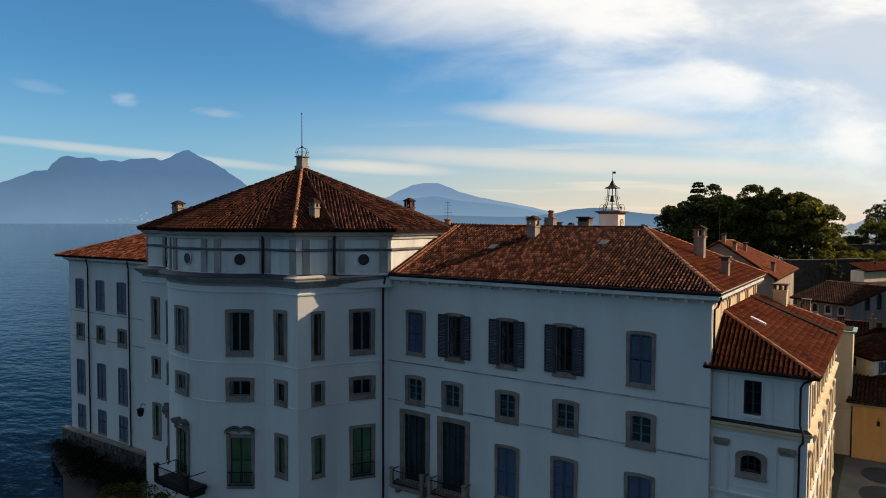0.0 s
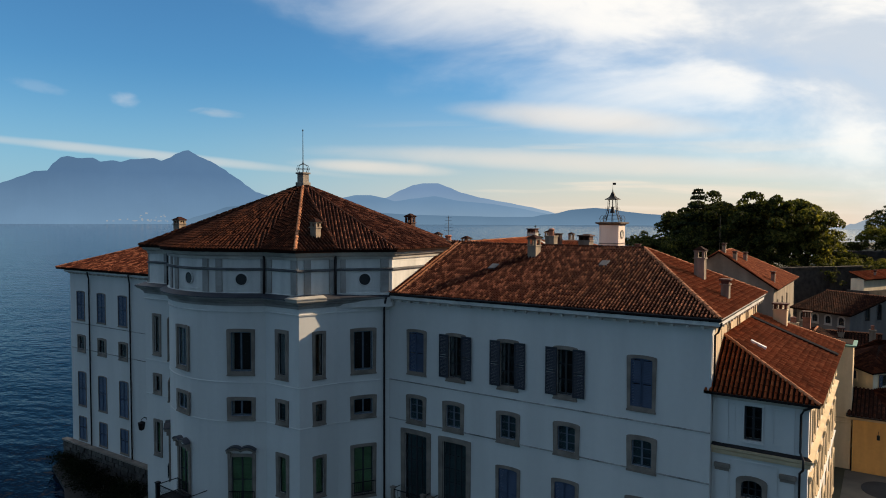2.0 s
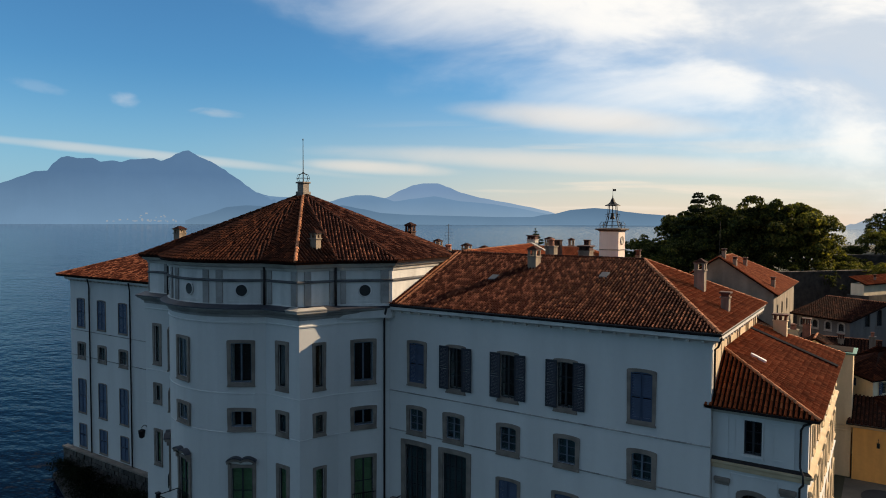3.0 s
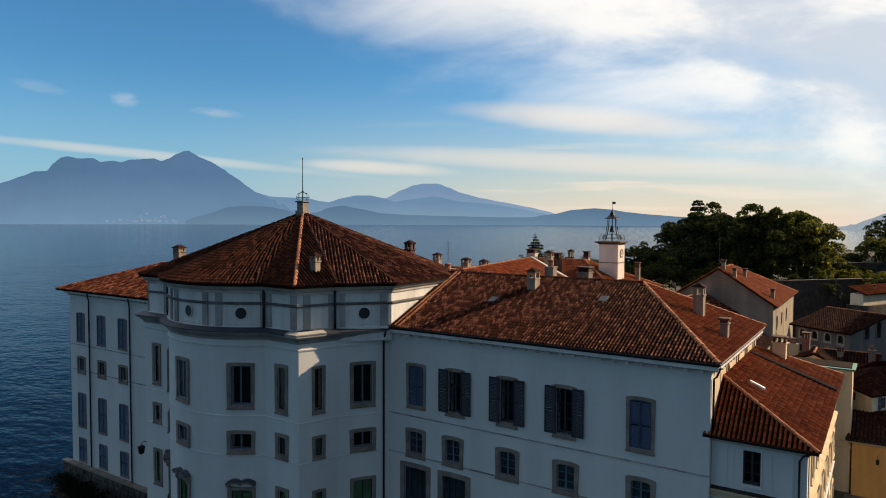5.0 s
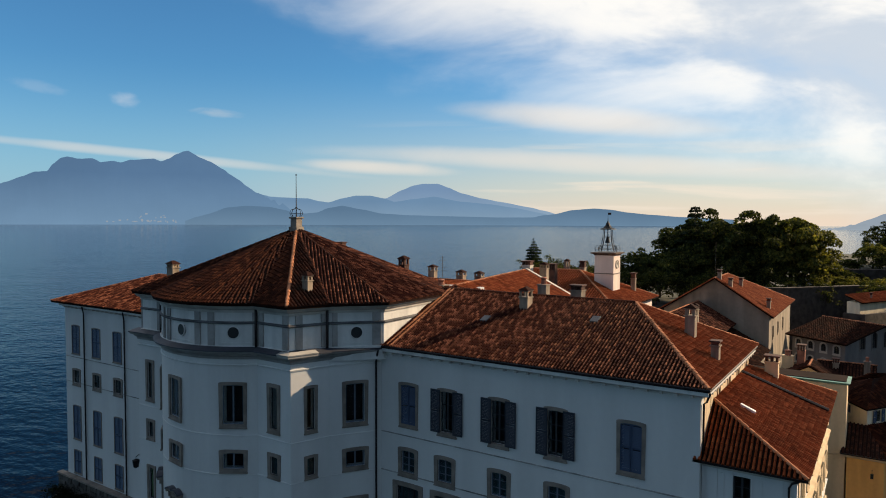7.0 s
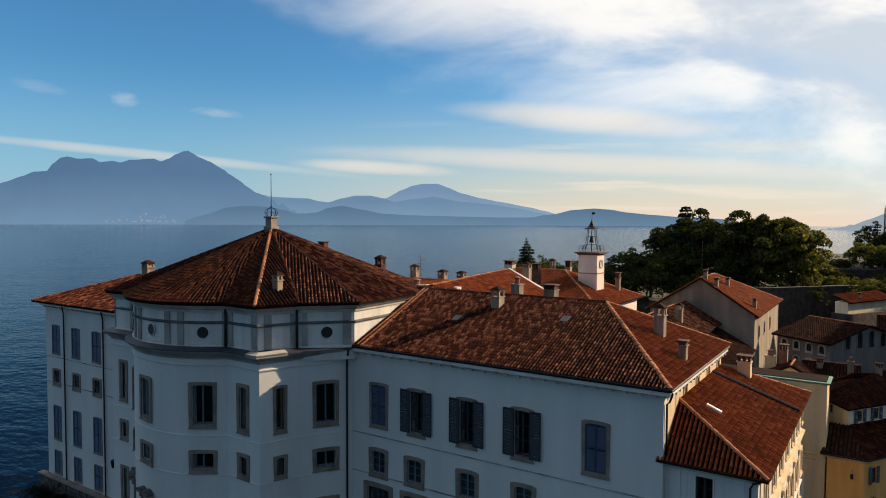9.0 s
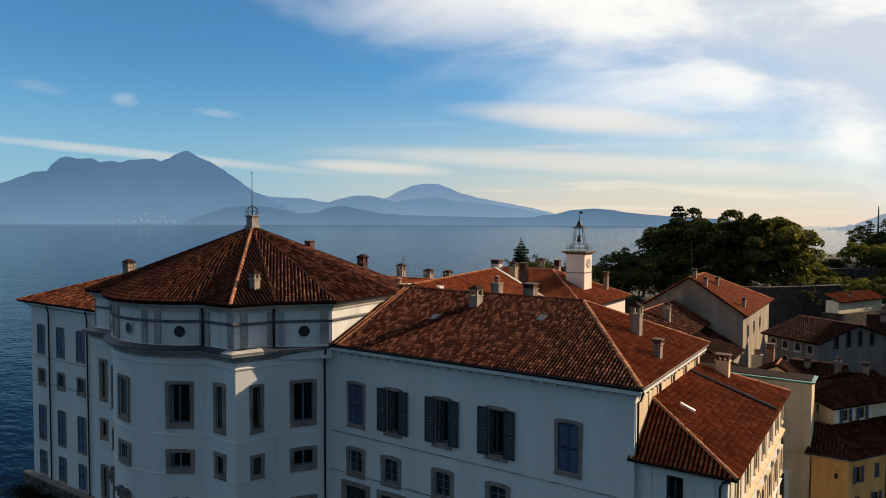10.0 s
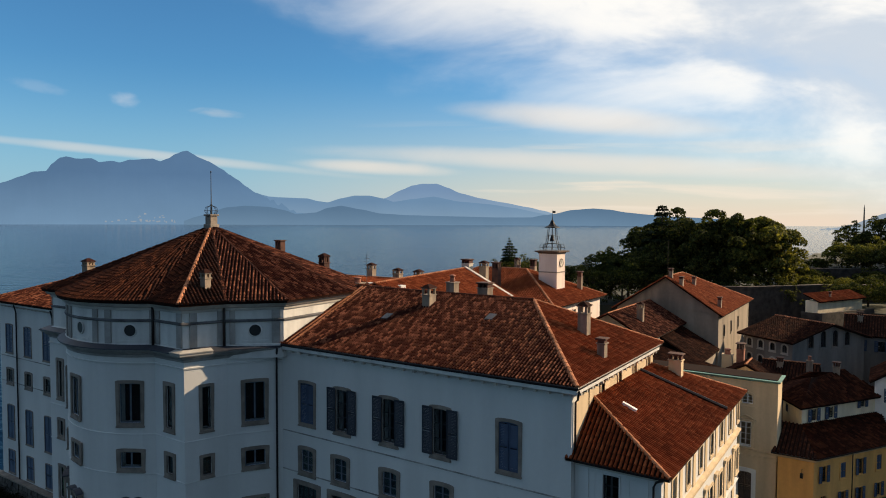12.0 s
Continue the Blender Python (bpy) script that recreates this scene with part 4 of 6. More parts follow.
ridge((-19.62, -0.35, EAVE + 0.06), (-19.72, 7.3, 22.38), palace, r=0.10); ridge((-19.30, -0.38, EAVE + 0.06), (-19.40, 7.3, 22.38), palace, r=0.09)      # flashing beside the drum
ridge(FR, HIP, palace); ridge(BR, HIP, palace); ridge(HIP, RIDGE_L, palace, mat=TILE_DARK)
# far wing roof
fa, fb, fh, fr = (-64.5, 0.35, EAVE - 0.2), (-42.0, 0.5, EAVE - 0.2), (-56.5, 7.4, 21.7), (-38.0, 7.4, 21.7)
fc = (-64.5, 14.8, EAVE - 0.2)
roof_face([fa, fb, fr, fh], palace, TILE, label="bright terracotta pantile slope of the far wing")
roof_face([fc, fa, fh], palace, TILE_BRIGHT)
roof_face([(-38.0, 14.8, EAVE - 0.2), fc, fh, fr], palace, TILE_BRIGHT)
ridge(fa, fh, palace); ridge(fh, fr, palace)

# drum over the bow
DR = [(-23.3 - 0.12, -5.4 + drum_in), (-22.45, -3.0), (-19.95, -0.3), (-20.1, 5.8), (-22.7, 10.6)]
DL = [(-39.2, 9.2), (-42.4, 4.2)] + [(2 * AX - x + 0.45, y) for x, y in DR[:3][::-1]]
ARC = [(AX + (7.4 - drum_in) * math.sin(radians(a)), -(7.4 - drum_in) * math.cos(radians(a))) for a in [-43.6 + 87.2 * k / 14 for k in range(15)]]
drum_line = Line(DL + ARC + DR)
ledge_line = Line([(2 * AX + 19.9, 0.35)] + LEFT[1:] + BOW + RIGHT)
bow_line = ledge_line


def drum():
    holes, z0, z1 = [], 18.4, 22.0
    spots = [(AX, -7.2), (-27.6, -6.3), (2 * AX + 27.6, -6.3), (-21.4, -1.4), (2 * AX + 21.4, -1.4)]
    for x, y in spots:
        s = drum_line.near(x, y)
        holes.append((s - 0.32, s + 0.32, 19.91, 20.55))
        bm = bmesh.new()
        n = 20
        rings = [[bm.verts.new((r * math.cos(2 * math.pi * k / n), yy, r * math.sin(2 * math.pi * k / n))) for k in range(n)] for r, yy in ((0.45, -0.012), (0.41, -0.05), (0.37, -0.05), (0.37, -0.01))]
        for a, b in zip(rings, rings[1:]):
            for k in range(n):
                bm.faces.new((a[k], a[(k + 1) % n], b[(k + 1) % n], b[k]))
        o = part("oculus", bm, DRUM, palace)
        o.matrix_basis = drum_line.place(s, 20.23)
        bm = bmesh.new()
        tube(bm, [(0, -0.024, 0), (0, -0.010, 0)], 0.38, 20)
        # opaque near-black disc, with the unlit room behind painted into it
        part("pane", bm, DARK_PANE, o)
    # added backing keeps light out behind the drum's round windows
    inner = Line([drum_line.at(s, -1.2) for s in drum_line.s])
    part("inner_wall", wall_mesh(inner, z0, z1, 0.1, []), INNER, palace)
    part("drum_wall", wall_mesh(drum_line, z0, z1, 0.4, holes), DRUM, palace, "pale stucco drum with pilasters and round windows")
    part("drum_cornice", moulding(drum_line, [(-0.1, 21.55), (0.10, 21.55), (0.14, 21.72), (0.30, 21.80), (0.42, 21.95), (0.45, 22.16), (-0.1, 22.16)]), CORNICE, palace)
    part("gutter", moulding(drum_line, [(0.43, 22.10), (0.55, 22.08), (0.58, 22.20), (0.43, 22.21)]), GUTTER, palace)
    part("drum_band", moulding(drum_line, [(-0.02, 20.80), (0.10, 20.80), (0.13, 20.86), (0.13, 20.93), (-0.02, 20.97)]), DARKBAND, palace)
    part("drum_plinth", moulding(drum_line, [(-0.02, 19.2), (0.12, 19.2), (0.12, 19.34), (-0.02, 19.38)]), DRUM, palace)
    # pilasters beside each opening
    for x, y, w in ((AX + 1.5, -7.03, 0.45), (AX + 2.45, -6.76, 0.45), (AX - 1.5, -7.03, 0.45), (AX - 2.45, -6.76, 0.45), (-26.62, -5.24, 0.4), (2 * AX + 26.62, -5.24, 0.4),
                    (-25.95, -5.18, 0.35), (-23.72, -5.18, 0.5), (-23.28, -4.75, 0.45), (-22.72, -3.15, 0.4), (-22.3, -2.48, 0.35), (-20.55, -0.4, 0.55),
                    (2 * AX + 25.95, -5.18, 0.35), (2 * AX + 23.72, -5.18, 0.5)):
        m = drum_line.place(drum_line.near(x, y), 0)
        for a, b in ((19.38, 20.78), (20.99, 21.55)):
            bm = bmesh.new()
            box(bm, -w / 2, -0.09, a, w / 2, 0.05, b)
            part("pilaster", bm, LEDGE, palace).matrix_basis = m
    # sunk panels between the pilasters: raised frames
    for x, y, w in ((AX, -7.18, 2.2), (-27.5, -6.2, 1.9), (-24.75, -5.18, 1.2), (-22.95, -3.9, 1.0), (-21.4, -1.4, 1.7), (2 * AX + 27.5, -6.2, 1.9)):
        m = drum_line.place(drum_line.near(x, y), 0)
        bm = bmesh.new()
        box(bm, -w / 2, -0.03, 19.52, w / 2, 0.02, 19.60)
        part("panel_rim", bm, DRUM, palace).matrix_basis = m
    # ledge at the foot of the drum; shade on the stone is put into its grey
    part("ledge", moulding(bow_line, [(-0.5, 18.50), (0.05, 18.50), (0.09, 18.66), (0.22, 18.76), (0.26, 18.84), (0.44, 18.92), (0.50, 19.00), (0.52, 19.08), (-0.5, 19.08)]), LEDGE, palace, "grey stone ledge round the bow")
    part("ledge_cover", moulding(bow_line, [(-0.5, 19.085), (0.53, 19.085), (0.55, 19.06), (0.57, 19.06), (0.57, 19.13), (0.02, 19.36), (-0.5, 19.36)]), LEAD, palace, "dark lead covering of the ledge")
    part("ledge_moulding", moulding(bow_line, [(-0.02, 18.05), (0.05, 18.05), (0.07, 18.14), (-0.02, 18.18)]), STUCCO, palace)
    for x, y in ((-26.42, -5.42), (-22.42, -3.08), (2 * AX + 26.42, -5.42), (2 * AX + 22.42, -3.08)):
        q = drum_line.at(drum_line.near(x, y), 0.16)
        downpipe(palace, [(q.x, q.y, 22.1), (q.x, q.y, 19.3)], 0.085)
    # the pale stone capping of the pier
    k = [(-23.3, -5.4), (-22.75, -3.87)]
    top = Line([(-23.9, -5.4)] + k)
    part("pier_cap", moulding(top, [(0.0, 18.80), (0.42, 18.90), (0.56, 18.98), (0.585, 19.10), (0.62, 19.13), (0.64, 19.20), (0.0, 19.34)]), CORNICE, palace)


drum()
APEX = (AX + 0.5, 2.6, 26.85)


def drum_roof():
    out = 0.58
    pts = [drum_line.at(s, out) for s in drum_line.s]
    eave = [(p.x, p.y, 22.18) for p in pts]
    n = len(eave)
    back = [eave[-1], (AX + 0.4, 11.6, 22.18), eave[0]]
    # dark tile paints the shaded bow faces, lighter tile the sunlit ones
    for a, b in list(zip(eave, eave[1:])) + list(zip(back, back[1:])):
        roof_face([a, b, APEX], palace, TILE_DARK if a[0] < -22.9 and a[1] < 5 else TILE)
    hip_pts = [eave[len(DL) + len(ARC)], eave[len(DL) + len(ARC) + 1], eave[len(DL) + len(ARC) + 2], eave[-2], eave[-1], eave[0], eave[1], eave[3]]
    for k, p in enumerate(hip_pts):
        # the first hip gets pale caps, painted as the one catching sun
        ridge(p, APEX, palace, r=0.12, mat=RIDGE if k == 0 else TILE_DARK)
    # lantern stone and mast on the apex
    x, y, z = APEX
    fin = thing("roof_finial", "stone roof finial with an iron crown and a tall mast", "finial", at=(x, y, z - 0.05))
    bm = bmesh.new()
    box(bm, -0.42, -0.42, -0.45, 0.42, 0.42, 0.22, bevel=0.03); box(bm, -0.32, -0.32, 0.22, 0.32, 0.32, 0.85, bevel=0.02)
    box(bm, -0.42, -0.42, 0.85, 0.42, 0.42, 0.98, bevel=0.03)
    part("base", bm, STONE, fin)
    bm = bmesh.new()
    for k in range(8):
        a = math.pi * k / 4
        c, s = math.cos(a), math.sin(a)
        tube(bm, [(0.36 * c, 0.36 * s, 0.98), (0.50 * c, 0.50 * s, 1.25), (0.40 * c, 0.40 * s, 1.52), (0.12 * c, 0.12 * s, 1.62), (0.03 * c, 0.03 * s, 1.75)], 0.018, 5)
    for r, h in ((0.50, 1.25), (0.12, 1.62)):
        tube(bm, [(r * math.cos(2 * math.pi * k / 20), r * math.sin(2 * math.pi * k / 20), h) for k in range(21)], 0.015, 5)
    part("crown", bm, IRON, fin)
    bm = bmesh.new()
    tube(bm, [(0, 0, 0.95), (0, 0, 2.2), (0, 0, 4.2)], [0.05, 0.035, 0.022], 8)
    tube(bm, [(0, 0, 4.15), (0, 0, 4.25), (0, 0, 4.35)], [0.02, 0.06, 0.01], 8)
    part("mast", bm, GUTTER, fin)


drum_roof()
for x, y, z, w, d, h, st in ((-23.9, -3.3, 22.7, 0.5, 0.45, 1.2, "hood"), (-39.6, -2.4, 22.9, 0.75, 0.6, 1.1, "hood"), (-25.7, 9.5, 22.5, 0.62, 0.62, 1.85, "hood")):
    chimney(palace, x, y, z, w, d, h, st, mat=DARK_BRICK if x == -25.7 else None)
for x, y, z, w, d, h, st in ((-12.6, 5.75, 21.2, 0.6, 0.75, 1.65, "hood"), (-12.8, 8.95, 21.7, 0.65, 0.65, 1.75, "pot"), (-10.4, 9.4, 21.7, 0.8, 0.75, 1.35, "slab"),
                             (-2.2, 7.0, 20.65, 0.58, 0.6, 1.65, "hood"), (-0.4, 5.2, 19.75, 0.42, 0.5, 1.05, "slab"), (-21.55, 8.9, 21.4, 0.85, 0.75, 1.45, "pot")):
    chimney(palace, x, y, z, w, d, h, st)
# roof hatches
for x, y in ((-7.4, 4.9), (-14.6, 3.8)):
    bm = bmesh.new()
    box(bm, -0.26, -0.36, -0.05, 0.26, 0.36, 0.07, bevel=0.02)
    o = part("roof_hatch", bm, LEAD, palace, "grey metal roof hatch")
    k = (22.35 - EAVE) / 7.85
    o.matrix_basis = Matrix.Translation((x, y, EAVE + (y + 0.45) * k + 0.08)) @ Matrix.Rotation(math.atan(k), 4, "X")
# main gable wall, back walls and downpipes
gable_line = Line([(0.0, 0.6), (0.0, 13.6), (-20.4, 13.6)])
gh = [window(palace, gable_line, s, 18.0, 18.72, 0.55, "glass", cols=1, rows=1, rise=0.02, band=0.10, stone=CREAM) for s in (3.6, 6.4, 9.2, 12.0)]
part("side_wall", wall_mesh(gable_line, LAND - 0.4, 19.0, 0.6, gh), CREAM, palace, "warm white side wall")
back_line = Line([(-42.6, 14.6), (-63.0, 14.6), (-63.0, 1.6)])
part("side_wall", wall_mesh(back_line, LAND - 0.4, 18.9, 0.6, []), STUCCO, palace)
mid_line = Line([(-20.4, 13.6), (-42.6, 14.6)])
part("back_wall", wall_mesh(mid_line, LAND - 0.4, 22.0, 0.6, []), STUCCO, palace)
for x, y, z in ((-20.5, -0.42, 18.9), (-59.2, 0.86, 18.7), (-52.1, 0.86, 18.7)):
    downpipe(palace, [(x + 0.5, y - 0.42, z + 0.15), (x + 0.05, y - 0.05, z - 0.5), (x, y, z - 0.7), (x, y, LAND)], 0.07)
downpipe(palace, [(0.5, -0.3, 19.1), (0.25, 0.15, 18.55), (0.09, 0.25, 18.4), (0.09, 0.25, 15.5)], 0.055)

# ---- the lower wing ----
WX, WY1 = 4.3, 19.3
wing_line = Line([(0.02, 0.4), (WX, 0.4), (WX, WY1), (0.02, WY1)])


def lower_wing():
    wing = thing("side_wing", "lower palace wing with pilasters, cornices and a terracotta roof", "building")
    holes = [window(wing, wing_line, 1.88, 13.35, 15.05, 0.80, "glass", cols=2, rows=3, rise=0.01, band=0.06, stone=STUCCO, ear=0.0),
             window(wing, wing_line, 1.87, 10.45, 11.35, 0.95, "glass", cols=3, rows=2, rise=0.28, band=0.22, ear=0.02)]
    s0 = 4.28
    for y in (2.2, 5.0, 7.8, 10.6, 13.4, 16.2, 18.9):
        holes.append(window(wing, wing_line, s0 + y, 13.45, 14.75, 0.7, "glass", cols=2, rows=2, rise=0.02, band=0.10, stone=CREAM))
        holes.append(window(wing, wing_line, s0 + y, 9.9, 11.5, 0.85, "glass", cols=2, rows=3, rise=0.08, band=0.18, stone=CREAM))
        holes.append(window(wing, wing_line, s0 + y, 5.2, 7.8, 0.95, "glass", cols=2, rows=4, rise=0.08, band=0.18, stone=CREAM))
    part("wall", wall_mesh(wing_line, LAND - 0.4, 15.6, 0.5, holes), STUCCO, wing)
    # another added dark backing, behind the wing's windows
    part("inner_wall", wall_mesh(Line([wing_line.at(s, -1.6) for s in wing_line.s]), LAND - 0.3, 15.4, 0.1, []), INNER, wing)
    part("cornice", moulding(wing_line, [(-0.05, 12.45), (0.10, 12.45), (0.13, 12.58), (0.13, 12.66), (0.22, 12.72), (0.25, 12.84), (-0.05, 12.9)]), CREAM, wing)
    for lo, hi, mt in ((0.0, 4.28, GUTTER), (4.28, wing_line.s[-1], CREAM)):
        part("cornice_cover", moulding(wing_line, [(-0.02, 12.91), (0.20, 12.865), (0.21, 12.89), (-0.02, 13.0)], lo, hi), mt, wing)
    part("cornice", moulding(wing_line, [(-0.05, 9.2), (0.10, 9.2), (0.14, 9.34), (-0.05, 9.4)]), STUCCO, wing)
    part("eave", moulding(wing_line, [(-0.05, 15.25), (0.08, 15.25), (0.12, 15.4), (0.32, 15.5), (0.34, 15.58), (-0.05, 15.6)]), CORNICE, wing)
    part("gutter", moulding(wing_line, [(0.33, 15.5), (0.46, 15.48), (0.49, 15.6), (0.33, 15.62)]), GUTTER, wing)
    # pilasters, with caps under the cornice
    for s in (0.5, 3.45, *[s0 + 0.7 + 2.8 * k for k in range(8)]):
        if s > wing_line.s[2] - 0.3:
            continue
        m = wing_line.place(s, 0)
        bm = bmesh.new()
        box(bm, -0.30, -0.07, LAND, 0.30, 0.05, 11.75)
        box(bm, -0.25, -0.05, 13.0, 0.25, 0.05, 15.25)
        part("pilaster", bm, STUCCO if s < 4.2 else CREAM, wing).matrix_basis = m
        bm = bmesh.new()
        box(bm, -0.38, -0.16, 11.75, 0.38, 0.03, 11.98, bevel=0.03); box(bm, -0.33, -0.11, 11.62, 0.33, 0.03, 11.75)
        part("capital", bm, STONE if s < 4.2 else CREAM, wing).matrix_basis = m
    # sunk field round the arched window and one beside the attic window
    bm = bmesh.new()
    for b in ((-1.1, 9.65, 1.1, 9.75), (-1.1, 12.2, 1.1, 12.28), (-1.1, 9.75, -1.02, 12.2), (1.02, 9.75, 1.1, 12.2)):
        box(bm, b[0], -0.035, b[1], b[2], 0.02, b[3])
    part("panel_rim", bm, STUCCO, wing).matrix_basis = wing_line.place(1.9, 0)
    for x in (0.75, 3.05):
        bm = bmesh.new()
        for b in ((-0.32, 13.25, 0.32, 13.31), (-0.32, 15.0, 0.32, 15.06), (-0.32, 13.31, -0.26, 15.0), (0.26, 13.31, 0.32, 15.0)):
            box(bm, b[0], -0.03, b[1], b[2], 0.02, b[3])
        part("panel_rim", bm, STUCCO, wing).matrix_basis = wing_line.place(x, 0)
    # roof: a slope leaning on the main block, hipped towards the lake
    a, b, c, d = (-0.35, 0.0, 15.62), (4.78, 0.0, 15.62), (4.78, WY1 + 0.35, 15.5), (0.02, 13.2, 18.0)
    top = (0.02, 3.0, 18.0)
    roof_face([a, b, top], wing, TILE_BRIGHT, wide=0.22, label="orange-red pantile hip")
    # lean-to slope in the brighter tile, sunlight put into the colour
    roof_face([b, c, d, top], wing, TILE_BRIGHT, wide=0.21, long=0.32, label="terracotta pantile lean-to slope")
    ridge(b, top, wing, r=0.11); ridge(c, d, wing, r=0.11)
    roof_face([c, (-6.0, WY1 + 0.35, 15.5), (-6.0, 13.2, 18.0), d], wing, TILE_DARK)
    # a raised fire wall across the slope
    bm = bmesh.new()
    tube(bm, [(0.1, 10.6, 18.12), (4.72, 13.15, 15.80)], 0.12, 6)
    part("roof_seam", bm, GUTTER, wing)
    k = 2.38 / 4.76
    bm = bmesh.new()
    box(bm, -0.42, -0.13, 0.02, 0.42, 0.13, 0.16, bevel=0.02)
    o = part("roof_light", bm, WHITE, wing, "narrow white-framed roof light")
    o.matrix_basis = Matrix.Translation((1.45, 4.3, 18.0 - 1.45 * k + 0.1)) @ Matrix.Rotation(math.atan(k), 4, "Y") @ Matrix.Rotation(radians(12), 4, "Z")
    chimney(wing, 1.35, 14.2, 17.15, 0.8, 0.6, 1.5, "slab", mat=CREAM)
    bm = bmesh.new()
    tube(bm, [(4.6, 0.05, 15.55), (4.1, 0.22, 15.25), (3.98, 0.26, 15.0), (3.98, 0.26, 13.2), (4.15, -0.08, 12.95), (4.15, -0.08, 12.5), (3.98, 0.26, 12.2), (3.98, 0.26, LAND)], 0.055, 8)
    part("downpipe", bm, GUTTER, wing, smooth=True)


lower_wing()

# ---- behind the palace ----
def building(name, label, corners, z0, z1, walls, openings=(), category="house", thick=0.4, group=""):
    """A house from its plan (anticlockwise seen from above), with windows (side, along, sill, head, width, kind)."""
    h = thing(name, label, category, group)
    line = Line(corners, closed=True)
    holes = []
    for side, u, a, b, w, kind, *more in openings:
        look_ = {"rise": 0.01, "band": 0.10, "paint": BLUE, "stone": walls, "ear": 0.0, **(more[0] if more else {})}
        holes.append(window(h, line, line.s[side] + u, a, b, w, kind, **look_))
    part("wall", wall_mesh(line, z0, z1, thick, [(a, b, c, min(d, z1)) for a, b, c, d in holes]), walls, h)
    return h, line


def gable_roof(h, a, b, half, z, rise, over=0.4, mat=None, wide=0.3, ends=(0, 1)):
    """A ridge roof along a to b (plan), half its width to each side, eaves at z."""
    a, b = Vector(a), Vector(b)
    d = (b - a).normalized()
    n = Vector((d.y, -d.x))
    a, b = a - d * over, b + d * over
    k = rise / half
    o = half + over
    P = lambda p, side, t: (*(p + n * side), t)
    lo = z - over * k
    top_a, top_b = P(a, 0, z + rise), P(b, 0, z + rise)
    mat = mat or TILE_DARK
    roof_face([P(a, o, lo), P(b, o, lo), top_b, top_a], h, mat, wide=wide)
    roof_face([P(b, -o, lo), P(a, -o, lo), top_a, top_b], h, mat, wide=wide)
    ridge(top_a, top_b, h, r=0.12)
    for p in [(a + d * over, b - d * over)[k] for k in ends]:             # gable ends
        bm = bmesh.new()
        q = d * 0.2 * (1 if p == a + d * over else -1)
        vs = [[bm.verts.new(P(p + e, s_, t)) for s_, t in ((-half, z - 0.05), (half, z - 0.05), (0, z + rise - 0.1))] for e in (Vector((0, 0)), q)]
        bm.faces.new(vs[0]); bm.faces.new(vs[1][::-1])
        for i in range(3):
            bm.faces.new((vs[0][i], vs[1][i], vs[1][(i + 1) % 3], vs[0][(i + 1) % 3]))
        part("gable", bm, GABLE[0], h)


GABLE = [PLASTER]


def rect(x0, y0, x1, y1):
    return [(x0, y0), (x1, y0), (x1, y1), (x0, y1)]


